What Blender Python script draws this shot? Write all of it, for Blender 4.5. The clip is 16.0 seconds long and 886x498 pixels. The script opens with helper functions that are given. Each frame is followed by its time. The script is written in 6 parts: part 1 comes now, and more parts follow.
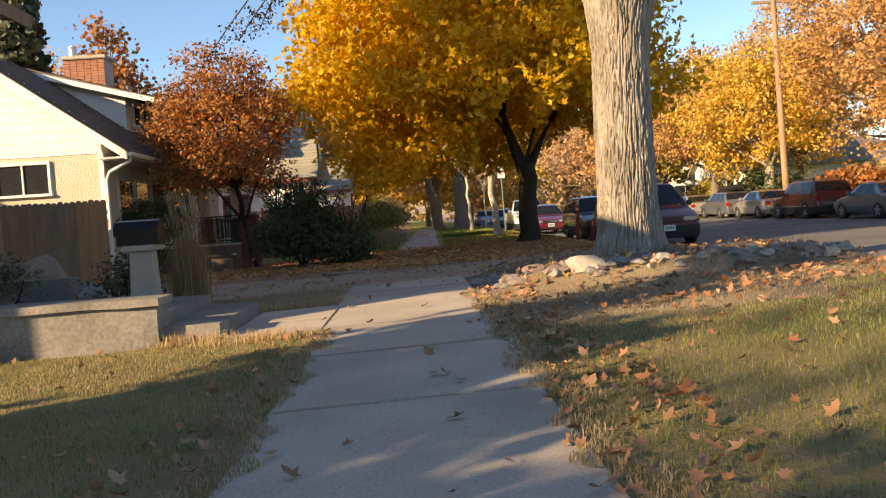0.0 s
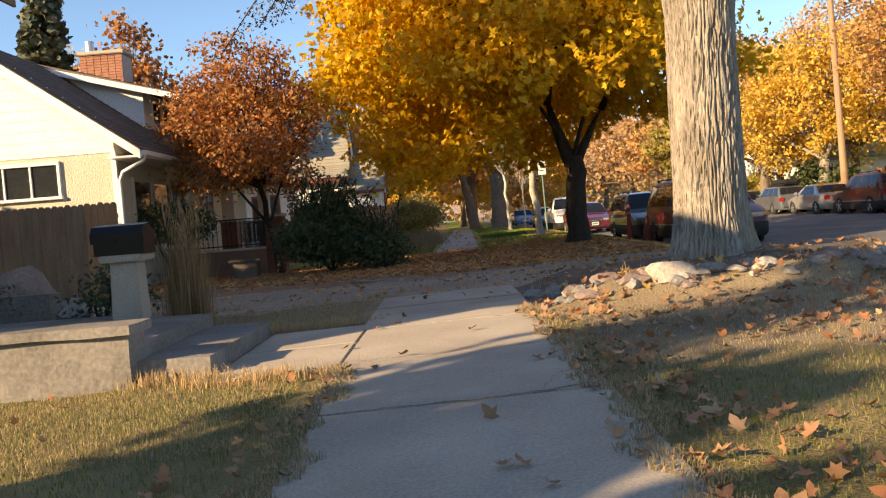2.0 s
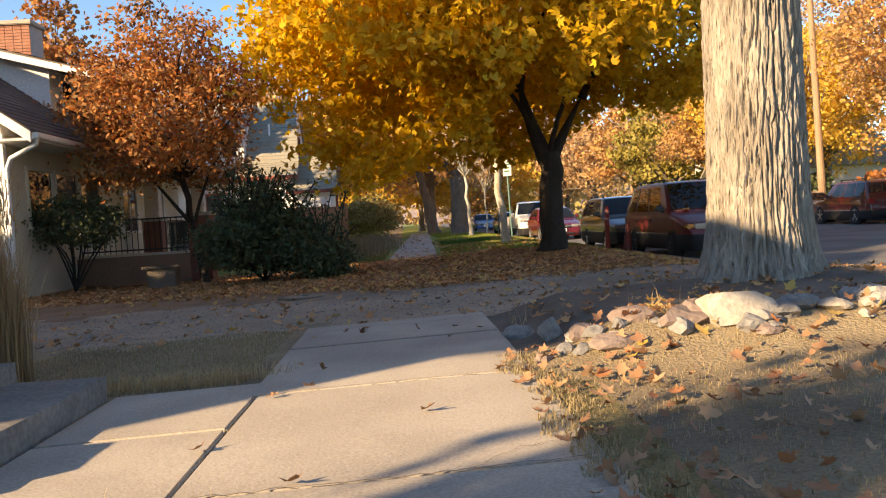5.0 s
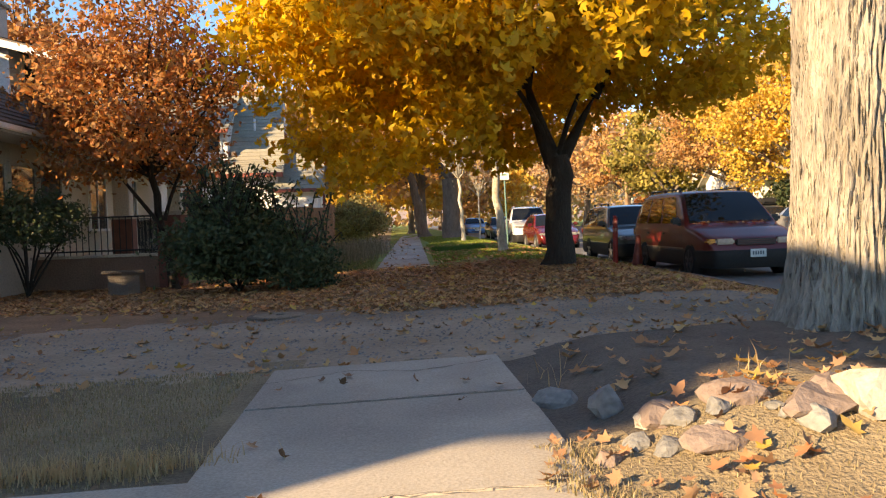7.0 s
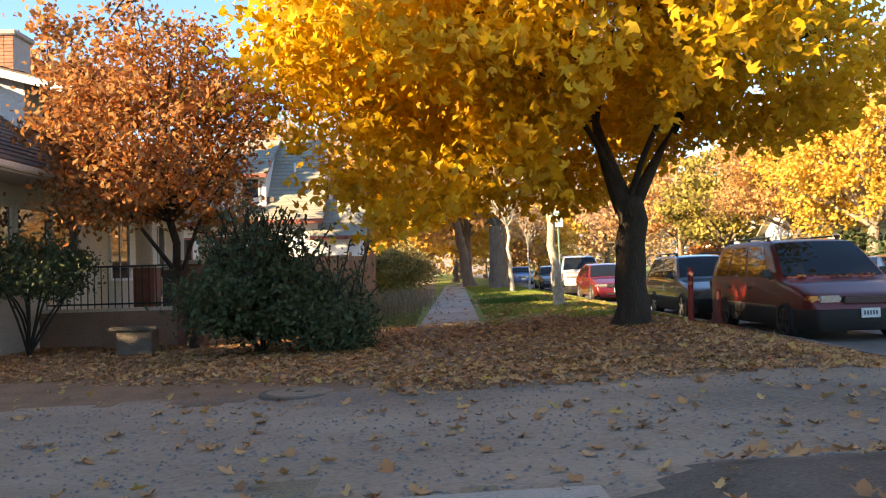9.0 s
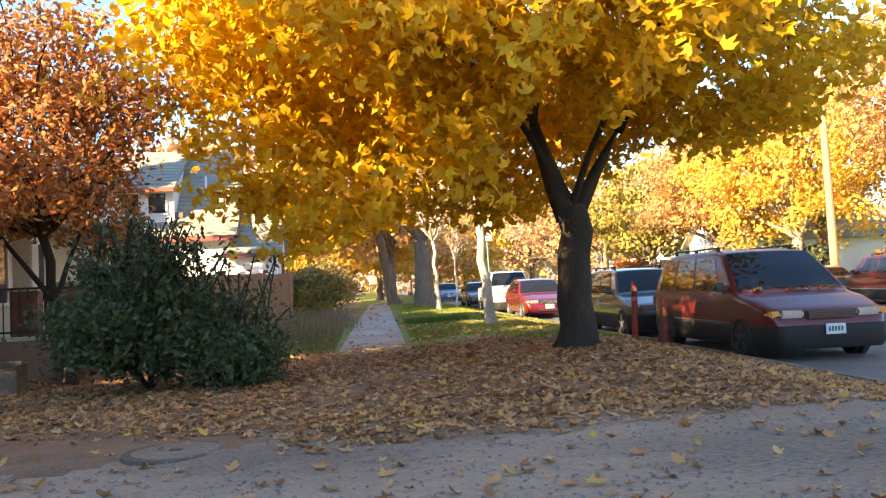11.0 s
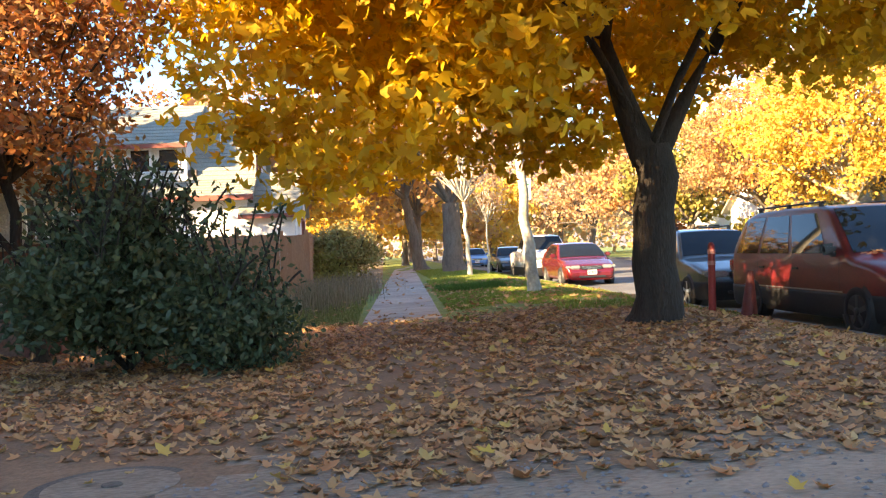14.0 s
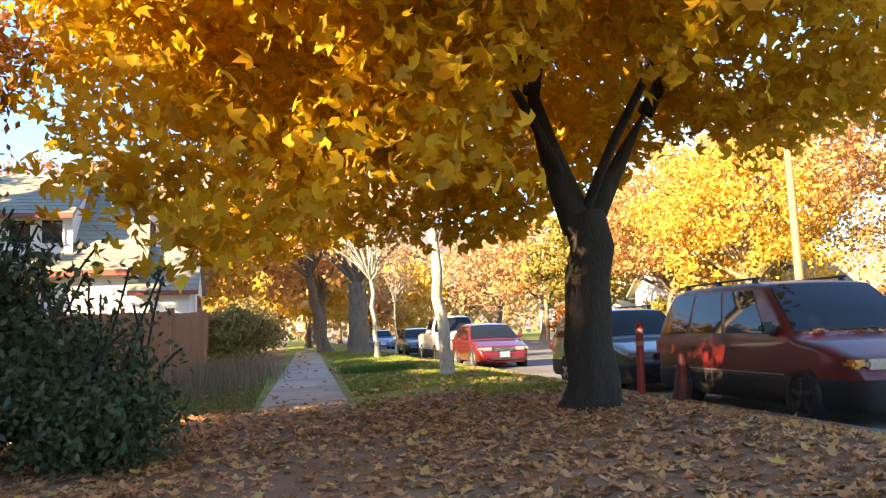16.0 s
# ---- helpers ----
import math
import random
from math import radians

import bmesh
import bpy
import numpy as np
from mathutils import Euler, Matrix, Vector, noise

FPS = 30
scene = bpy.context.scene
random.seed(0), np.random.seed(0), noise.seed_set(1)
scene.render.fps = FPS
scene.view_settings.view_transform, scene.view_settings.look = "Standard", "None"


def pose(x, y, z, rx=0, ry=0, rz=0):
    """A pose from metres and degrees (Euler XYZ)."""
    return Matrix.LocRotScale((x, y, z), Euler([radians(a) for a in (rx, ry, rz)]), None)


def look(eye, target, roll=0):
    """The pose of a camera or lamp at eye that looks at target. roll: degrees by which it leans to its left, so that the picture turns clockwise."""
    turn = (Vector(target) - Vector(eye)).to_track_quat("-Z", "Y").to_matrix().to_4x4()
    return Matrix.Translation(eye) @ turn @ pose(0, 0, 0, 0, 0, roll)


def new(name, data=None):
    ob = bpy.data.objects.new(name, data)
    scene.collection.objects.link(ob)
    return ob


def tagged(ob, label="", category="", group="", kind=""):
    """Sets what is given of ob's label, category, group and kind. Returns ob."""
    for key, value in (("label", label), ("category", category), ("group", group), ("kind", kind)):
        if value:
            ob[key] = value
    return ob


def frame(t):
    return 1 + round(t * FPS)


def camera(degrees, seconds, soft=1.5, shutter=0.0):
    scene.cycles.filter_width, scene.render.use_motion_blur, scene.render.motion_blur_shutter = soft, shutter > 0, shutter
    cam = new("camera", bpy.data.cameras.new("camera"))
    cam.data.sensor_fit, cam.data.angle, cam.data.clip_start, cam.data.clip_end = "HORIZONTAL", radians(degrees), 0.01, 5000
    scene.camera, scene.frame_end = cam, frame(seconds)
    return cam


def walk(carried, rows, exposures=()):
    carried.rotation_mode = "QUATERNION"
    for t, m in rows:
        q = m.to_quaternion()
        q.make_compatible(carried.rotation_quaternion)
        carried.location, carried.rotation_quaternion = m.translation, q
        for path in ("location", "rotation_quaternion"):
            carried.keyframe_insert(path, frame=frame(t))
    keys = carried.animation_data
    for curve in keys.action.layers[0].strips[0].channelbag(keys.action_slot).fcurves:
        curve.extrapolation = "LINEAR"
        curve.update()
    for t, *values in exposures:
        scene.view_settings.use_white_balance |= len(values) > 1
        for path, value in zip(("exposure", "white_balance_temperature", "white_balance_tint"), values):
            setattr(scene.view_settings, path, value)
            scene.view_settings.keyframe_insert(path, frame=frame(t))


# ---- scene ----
cam = camera(54.9, 16.0, 1.2)
PATH = [
    (0, (0.189, 1.627, 1.012), (0.258, 3.625, 0.934), -3.8),
    (0.5, (0.156, 2.071, 1.017), (0.185, 4.07, 0.953), -4.1),
    (1, (0.114, 2.578, 1.013), (0.1, 4.577, 0.943), -3.1),
    (1.5, (0.109, 3.085, 1.012), (0.081, 5.084, 0.944), -3.9),
    (2, (0.111, 3.585, 1.01), (0.099, 5.584, 0.938), -4.5),
    (2.5, (0.119, 4.092, 1.002), (0.145, 6.09, 0.922), -4.6),
    (3, (0.121, 4.637, 0.99), (0.173, 6.634, 0.905), -3.2),
    (3.5, (0.148, 5.086, 0.995), (0.232, 7.081, 0.893), -2.2),
    (4, (0.175, 5.595, 0.987), (0.282, 7.589, 0.88), -2.7),
    (4.5, (0.194, 6.131, 0.98), (0.292, 8.127, 0.901), -3.1),
    (4.7, (0.206, 6.349, 0.974), (0.293, 8.346, 0.905), -3.5),
    (6.8, (0.164, 8.237, 1.107), (0.278, 10.233, 1.033), -2.5),
    (7, (0.149, 8.439, 1.103), (0.265, 10.434, 1.036), -2.0),
    (7.5, (0.139, 9.054, 1.093), (0.199, 11.053, 1.04), -2.3),
    (8, (0.108, 9.6, 1.087), (0.137, 11.599, 1.063), -2.7),
    (8.5, (0.109, 10.065, 1.156), (0.115, 12.065, 1.176), -2.3),
    (9, (0.105, 10.602, 1.176), (0.123, 12.601, 1.224), -1.7),
    (9.5, (0.084, 11.194, 1.188), (0.163, 13.191, 1.258), -2.7),
    (10, (0.11, 11.652, 1.196), (0.254, 13.645, 1.277), -3.5),
    (10.2, (0.153, 11.732, 1.201), (0.317, 13.723, 1.284), -3.6),
    (12.3, (0.186, 13.922, 1.159), (0.386, 15.911, 1.2), -0.8),
    (12.5, (0.181, 14.103, 1.155), (0.35, 16.096, 1.18), -0.5),
    (13, (0.138, 14.331, 1.133), (0.248, 16.328, 1.148), -1.4),
    (13.5, (0.106, 14.572, 1.116), (0.209, 16.57, 1.106), -2.1),
    (14, (0.115, 14.86, 1.104), (0.253, 16.855, 1.109), -2.3),
    (14.5, (0.101, 15.177, 1.09), (0.287, 17.166, 1.178), -1.8),
    (15, (0.092, 15.406, 1.084), (0.335, 17.384, 1.244), -1.8),
    (15.5, (0.131, 15.77, 1.059), (0.446, 17.733, 1.281), -2.5),
    (16, (0.149, 16.106, 1.036), (0.512, 18.063, 1.226), -2.0),
]
walk(cam, [(t, look(eye, target, roll)) for t, eye, target, roll in PATH], [(0, 1.12, 8600, 12), (4.5, 1.36, 8400, 12), (7, 1.5, 8300, 10), (10, 2.3, 8200, 9), (12.5, 2.65, 8000, 9), (16, 2.4, 7900, 9)])

# ---- light ----
SUN_EL, SUN_AZ = radians(20), (-0.83, -0.56)
world = bpy.data.worlds.new("world")
scene.world = world
world.use_nodes = True
wn = world.node_tree
sky = wn.nodes.new("ShaderNodeTexSky")
sky.sky_type, sky.sun_disc = "NISHITA", False
sky.sun_elevation, sky.sun_rotation = SUN_EL, math.atan2(SUN_AZ[0], SUN_AZ[1])
sky.air_density, sky.dust_density, sky.ozone_density = 0.85, 0.0, 5.0
wn.links.new(sky.outputs[0], wn.nodes["Background"].inputs[0])
wn.nodes["Background"].inputs[1].default_value = 0.125
sun = new("sun", bpy.data.lights.new("sun", "SUN"))
sun.data.energy, sun.data.angle, sun.data.color = 5.0, radians(0.6), (1.0, 0.80, 0.56)
sun.matrix_world = look((SUN_AZ[0] * 50, SUN_AZ[1] * 50, 50 * math.tan(SUN_EL)), (0, 0, 0))

# ---- materials ----
def mat(name, a, b, rough=0.8, size=3.0, fine=40.0, bump=0.3, metal=0.0, c=None, stretch=(1, 1, 1), spec=0.4, depth=0.02):
    """Two colours mixed by coarse and fine noise, with relief; c: a third colour in patches."""
    m = bpy.data.materials.new(name)
    m.use_nodes = True
    nt = m.node_tree
    p = nt.nodes["Principled BSDF"]
    geo = nt.nodes.new("ShaderNodeNewGeometry")
    mp = nt.nodes.new("ShaderNodeMapping")
    mp.inputs["Scale"].default_value = stretch
    nt.links.new(geo.outputs["Position"], mp.inputs[0])
    def noise_at(scale, detail):
        n = nt.nodes.new("ShaderNodeTexNoise")
        n.inputs["Scale"].default_value, n.inputs["Detail"].default_value = scale, detail
        nt.links.new(mp.outputs[0], n.inputs[0])
        return n
    n1, n2 = noise_at(size, 5), noise_at(fine, 3)
    def mixed(f, x, y, lo, hi):
        r = nt.nodes.new("ShaderNodeMapRange")
        r.inputs[1].default_value, r.inputs[2].default_value = lo, hi
        nt.links.new(f, r.inputs[0])
        x2 = nt.nodes.new("ShaderNodeMix")
        x2.data_type = "RGBA"
        nt.links.new(r.outputs[0], x2.inputs[0])
        for k, v in ((6, x), (7, y)):
            if isinstance(v, tuple):
                x2.inputs[k].default_value = (*v, 1)
            else:
                nt.links.new(v, x2.inputs[k])
        return x2.outputs[2]
    col = mixed(n1.outputs[0], a, b, 0.35, 0.65)
    if c:
        col = mixed(noise_at(size * 0.37, 3).outputs[0], col, c, 0.5, 0.62)
    dark = tuple(v * 0.62 for v in a)
    fineset = mixed(n2.outputs[0], dark, tuple(min(1, v * 1.25) for v in b), 0.3, 0.7)
    blend = nt.nodes.new("ShaderNodeMix")
    blend.data_type = "RGBA"
    blend.inputs[0].default_value = 0.38
    nt.links.new(col, blend.inputs[6])
    nt.links.new(fineset, blend.inputs[7])
    nt.links.new(blend.outputs[2], p.inputs["Base Color"])
    p.inputs["Roughness"].default_value = rough
    p.inputs["Metallic"].default_value = metal
    p.inputs["Specular IOR Level"].default_value = spec
    if bump:
        bp = nt.nodes.new("ShaderNodeBump")
        bp.inputs["Strength"].default_value, bp.inputs["Distance"].default_value = bump, depth
        nt.links.new(n2.outputs[0], bp.inputs["Height"])
        nt.links.new(bp.outputs[0], p.inputs["Normal"])
    return m


def leaf_mat(name, cols, through_light=0.45, rough=0.6, trans=None):
    """Leaves: each island its own colour out of cols, letting light through."""
    m = bpy.data.materials.new(name)
    m.use_nodes = True
    nt = m.node_tree
    p = nt.nodes["Principled BSDF"]
    geo = nt.nodes.new("ShaderNodeNewGeometry")
    ramp = nt.nodes.new("ShaderNodeValToRGB")
    el = ramp.color_ramp.elements
    while len(el) < len(cols):
        el.new(0.5)
    for i, cc in enumerate(cols):
        el[i].position, el[i].color = i / (len(cols) - 1), (*cc, 1)
    nt.links.new(geo.outputs["Random Per Island"], ramp.inputs[0])
    nt.links.new(ramp.outputs[0], p.inputs["Base Color"])
    p.inputs["Roughness"].default_value = rough
    p.inputs["Specular IOR Level"].default_value = 0.25
    if through_light:
        tr = nt.nodes.new("ShaderNodeBsdfTranslucent")
        nt.links.new(ramp.outputs[0], tr.inputs[0])
        mx = nt.nodes.new("ShaderNodeMixShader")
        mx.inputs[0].default_value = through_light
        nt.links.new(p.outputs[0], mx.inputs[1])
        nt.links.new(tr.outputs[0], mx.inputs[2])
        nt.links.new(mx.outputs[0], nt.nodes["Material Output"].inputs[0])
    return m


def plain(name, col, rough=0.5, metal=0.0, coat=0.0, emit=None, spec=0.5):
    m = mat(name, tuple(v * 0.9 for v in col), tuple(min(1, v * 1.08) for v in col), rough, 1.7, 30, 0.0, metal, spec=spec)
    p = m.node_tree.nodes["Principled BSDF"]
    p.inputs["Coat Weight"].default_value, p.inputs["Coat Roughness"].default_value = coat, 0.04
    return m


M_CONC = mat("concrete", (0.34, 0.295, 0.24), (0.46, 0.405, 0.335), 0.9, 1.3, 70, 0.12, c=(0.27, 0.235, 0.20))
M_STONE_STEP = mat("step_concrete", (0.14, 0.13, 0.118), (0.25, 0.232, 0.21), 0.9, 2.2, 30, 0.3)
M_LAWN = mat("lawn_soil", (0.15, 0.125, 0.05), (0.29, 0.22, 0.10), 0.95, 1.2, 60, 0.9, c=(0.10, 0.13, 0.03))
M_DRY = mat("dry_lawn_soil", (0.20, 0.15, 0.095), (0.32, 0.25, 0.15), 0.95, 1.5, 50, 0.9, c=(0.13, 0.10, 0.07))
M_DIRT = mat("dirt", (0.10, 0.08, 0.065), (0.17, 0.14, 0.11), 0.95, 2.0, 45, 0.9)
M_ALLEY = mat("gravel_alley", (0.26, 0.19, 0.13), (0.39, 0.30, 0.215), 0.92, 0.9, 38, 0.7, c=(0.16, 0.125, 0.09), stretch=(0.55, 1, 1))
M_GREEN = mat("green_lawn_soil", (0.13, 0.17, 0.03), (0.24, 0.27, 0.06), 0.95, 1.1, 60, 0.9)
M_LITTER = mat("leaf_litter_soil", (0.17, 0.105, 0.06), (0.29, 0.175, 0.10), 0.95, 2.5, 30, 0.9)
M_ROAD = mat("asphalt", (0.14, 0.132, 0.125), (0.21, 0.20, 0.185), 0.85, 0.6, 60, 0.5, c=(0.10, 0.097, 0.093))
M_BARK = mat("grey_bark", (0.20, 0.17, 0.135), (0.38, 0.335, 0.28), 0.95, 2.2, 16, 1.0, stretch=(2.2, 2.2, 0.5), depth=0.05)
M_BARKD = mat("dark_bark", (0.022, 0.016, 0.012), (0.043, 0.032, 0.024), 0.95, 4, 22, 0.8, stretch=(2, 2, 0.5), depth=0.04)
M_BARKM = mat("brown_bark", (0.12, 0.095, 0.075), (0.22, 0.18, 0.14), 0.95, 4, 22, 0.7, stretch=(2, 2, 0.5), depth=0.03)
M_BARKW = mat("pale_bark", (0.40, 0.36, 0.29), (0.56, 0.52, 0.44), 0.9, 3, 18, 0.5, c=(0.30, 0.26, 0.20), stretch=(1, 1, 0.7))
M_STUCCO = mat("tan_stucco", (0.56, 0.50, 0.40), (0.64, 0.58, 0.48), 0.92, 1.0, 26, 0.9, depth=0.04)
M_WHITE = mat("white_painted_siding", (0.76, 0.75, 0.73), (0.83, 0.82, 0.80), 0.7, 0.8, 20, 0.1)
M_WHITE2 = mat("white_stucco", (0.72, 0.69, 0.66), (0.80, 0.78, 0.74), 0.9, 0.8, 25, 0.4)
M_TRIM = mat("white_trim", (0.72, 0.72, 0.72), (0.80, 0.80, 0.80), 0.5, 1, 30, 0.05)
M_SHINGLE = mat("brown_shingles", (0.11, 0.085, 0.07), (0.18, 0.145, 0.12), 0.9, 1.5, 30, 0.6)
M_SHINGLE2 = mat("grey_green_shingles", (0.24, 0.225, 0.175), (0.35, 0.33, 0.265), 0.9, 1.2, 20, 0.5, c=(0.29, 0.26, 0.20))
M_REDTRIM = mat("red_brown_trim", (0.24, 0.07, 0.05), (0.31, 0.095, 0.065), 0.6, 2, 30, 0.1)
M_BRICK = mat("red_brick", (0.30, 0.13, 0.085), (0.40, 0.19, 0.125), 0.9, 5, 40, 0.4)
M_BRICKD = mat("dark_red_brick", (0.15, 0.06, 0.045), (0.22, 0.095, 0.07), 0.9, 4, 40, 0.4)
M_PLINTH = mat("brown_stucco", (0.20, 0.12, 0.085), (0.27, 0.17, 0.12), 0.92, 1.5, 30, 0.6)
M_MORTAR = mat("mortar", (0.40, 0.37, 0.33), (0.5, 0.46, 0.42), 0.95, 5, 40, 0.3)
M_FENCE = mat("weathered_cedar_boards", (0.19, 0.125, 0.08), (0.30, 0.21, 0.14), 0.85, 3, 40, 0.4, stretch=(3, 3, 0.35))
M_FENCE2 = mat("orange_cedar_boards", (0.34, 0.17, 0.085), (0.44, 0.24, 0.125), 0.8, 3, 40, 0.3, stretch=(3, 3, 0.35))
M_FENCE3 = mat("red_stained_boards", (0.33, 0.16, 0.085), (0.43, 0.22, 0.125), 0.8, 3, 40, 0.3, stretch=(3, 3, 0.35))
M_GLASS = plain("dark_window_glass", (0.025, 0.03, 0.035), 0.04, 0.0, 0.6, spec=0.9)
M_IRON = plain("black_iron", (0.02, 0.02, 0.022), 0.5, 0.3)
M_BLACK = plain("black_metal", (0.008, 0.008, 0.009), 0.35, spec=0.25)
M_ROCK = mat("grey_rock", (0.15, 0.145, 0.14), (0.26, 0.25, 0.235), 0.9, 3, 25, 0.8)
M_ROCKL = mat("pale_rock", (0.30, 0.265, 0.22), (0.42, 0.375, 0.32), 0.9, 3, 25, 0.7)
M_ROCKR = mat("reddish_rock", (0.18, 0.13, 0.11), (0.26, 0.20, 0.17), 0.9, 3, 25, 0.7)
M_WOOD = mat("utility_pole_wood", (0.26, 0.165, 0.10), (0.36, 0.24, 0.15), 0.85, 3, 30, 0.3, stretch=(3, 3, 0.3))
M_STRAW = leaf_mat("straw", [(0.42, 0.29, 0.15), (0.58, 0.43, 0.24), (0.48, 0.34, 0.17)], 0.35)
M_REED = leaf_mat("dry_reed", [(0.26, 0.16, 0.08), (0.38, 0.25, 0.13), (0.20, 0.12, 0.065)], 0.15)
L_GOLD = leaf_mat("golden_maple_leaves", [(0.66, 0.37, 0.02), (0.76, 0.46, 0.022), (0.55, 0.28, 0.02), (0.83, 0.55, 0.04), (0.68, 0.42, 0.03), (0.48, 0.30, 0.035)], 0.52)
L_RUST = leaf_mat("rust_red_leaves", [(0.44, 0.15, 0.04), (0.50, 0.24, 0.07), (0.22, 0.09, 0.045), (0.48, 0.26, 0.10), (0.16, 0.075, 0.04), (0.55, 0.18, 0.05), (0.36, 0.22, 0.10)], 0.4)
L_ORANGE = leaf_mat("orange_leaves", [(0.58, 0.29, 0.10), (0.66, 0.40, 0.14), (0.44, 0.21, 0.09), (0.72, 0.48, 0.18), (0.34, 0.19, 0.10), (0.60, 0.36, 0.16), (0.50, 0.36, 0.20)], 0.45)
L_YELLOW = leaf_mat("yellow_orange_leaves", [(0.70, 0.42, 0.07), (0.80, 0.56, 0.10), (0.58, 0.32, 0.07), (0.82, 0.62, 0.16), (0.50, 0.36, 0.09)], 0.5)
L_OLIVE = leaf_mat("olive_leaves", [(0.22, 0.20, 0.05), (0.38, 0.32, 0.08), (0.30, 0.22, 0.06), (0.45, 0.37, 0.10)], 0.4)
L_PALE = leaf_mat("pale_tan_leaves", [(0.52, 0.40, 0.25), (0.62, 0.42, 0.22), (0.55, 0.30, 0.16), (0.66, 0.50, 0.30)], 0.5)
L_DARK = leaf_mat("dark_green_leaves", [(0.045, 0.07, 0.035), (0.07, 0.10, 0.05), (0.06, 0.08, 0.04), (0.12, 0.12, 0.05)], 0.25, 0.45)
L_SPRUCE = leaf_mat("spruce_needles", [(0.05, 0.07, 0.045), (0.09, 0.11, 0.07), (0.12, 0.10, 0.06)], 0.1)
L_FALLEN = leaf_mat("fallen_leaves", [(0.44, 0.22, 0.095), (0.58, 0.33, 0.15), (0.32, 0.155, 0.07), (0.64, 0.39, 0.19), (0.50, 0.21, 0.085), (0.66, 0.42, 0.18), (0.38, 0.19, 0.085), (0.24, 0.12, 0.06)], 0.2)
L_LAWNLEAF = leaf_mat("dry_lawn_leaves", [(0.36, 0.19, 0.10), (0.46, 0.28, 0.16), (0.26, 0.14, 0.08), (0.40, 0.17, 0.08), (0.30, 0.17, 0.10)], 0.12)
L_FALLGOLD = leaf_mat("fallen_golden_leaves", [(0.55, 0.36, 0.09), (0.46, 0.30, 0.12), (0.62, 0.40, 0.08)], 0.2)
G_GRASS = leaf_mat("lawn_grass", [(0.09, 0.13, 0.03), (0.16, 0.19, 0.045), (0.30, 0.26, 0.11), (0.13, 0.16, 0.04), (0.22, 0.22, 0.06), (0.40, 0.33, 0.16)], 0.35)
G_DRY = leaf_mat("dry_grass", [(0.36, 0.27, 0.155), (0.48, 0.375, 0.23), (0.28, 0.22, 0.12), (0.24, 0.21, 0.09)], 0.35)
G_GREEN = leaf_mat("green_grass", [(0.15, 0.21, 0.03), (0.24, 0.29, 0.05), (0.32, 0.32, 0.09)], 0.4)

# ---- mesh helpers ----
def fast_mesh(name, verts, faces):
    """verts (n,3); faces (m,k) of one size k, or a list of such arrays."""
    faces = faces if isinstance(faces, list) else [faces]
    me = bpy.data.meshes.new(name)
    verts = np.asarray(verts, np.float32)
    me.vertices.add(len(verts))
    me.vertices.foreach_set("co", verts.ravel())
    loops = np.concatenate([f.ravel() for f in faces]).astype(np.int32)
    sizes = np.concatenate([np.full(len(f), f.shape[1]) for f in faces]).astype(np.int32)
    me.loops.add(len(loops))
    me.loops.foreach_set("vertex_index", loops)
    me.polygons.add(len(sizes))
    me.polygons.foreach_set("loop_start", np.concatenate([[0], np.cumsum(sizes)[:-1]]).astype(np.int32))
    me.update(calc_edges=True)
    me.validate()
    return me


def smooth(me, on=True):
    me.polygons.foreach_set("use_smooth", np.full(len(me.polygons), on))
    return me


def part(name, bm, material, parent=None, label="", soft=False):
    if isinstance(bm, bmesh.types.BMesh):
        me = bpy.data.meshes.new(name)
        bmesh.ops.recalc_face_normals(bm, faces=bm.faces)
        bm.to_mesh(me)
        bm.free()
    else:
        me = bm
    if soft:
        smooth(me)
    if material and not me.materials:
        me.materials.append(material)
    ob = new(name, me)
    if parent:
        ob.parent = parent
    if label:
        tagged(ob, label)
    return ob


def thing(name, label, category, m=None, group="", kind=""):
    ob = new(name)
    if m is not None:
        ob.matrix_basis = m
    return tagged(ob, label, category, group, kind)


def box(x0, x1, y0, y1, z0, z1, bevel=0.0, bm=None):
    bm = bm or bmesh.new()
    r = bmesh.ops.create_cube(bm, size=1)
    bmesh.ops.transform(bm, verts=r["verts"], matrix=Matrix.LocRotScale(((x0 + x1) / 2, (y0 + y1) / 2, (z0 + z1) / 2), None, (abs(x1 - x0), abs(y1 - y0), abs(z1 - z0))))
    if bevel:
        bmesh.ops.bevel(bm, geom=list({e for v in r["verts"] for e in v.link_edges}), offset=bevel, segments=2, affect="EDGES")
    return bm


def prism(pts, axis, lo, hi):
    """A polygon of (u, v) pairs drawn out along an axis: x takes (y, z), y takes (x, z), z takes (x, y)."""
    bm = bmesh.new()
    put = {"x": lambda u, v, w: (w, u, v), "y": lambda u, v, w: (u, w, v), "z": lambda u, v, w: (u, v, w)}[axis]
    a = [bm.verts.new(put(u, v, lo)) for u, v in pts]
    b = [bm.verts.new(put(u, v, hi)) for u, v in pts]
    bm.faces.new(a), bm.faces.new(b[::-1])
    for i in range(len(pts)):
        j = (i + 1) % len(pts)
        bm.faces.new((a[i], b[i], b[j], a[j]))
    return bm


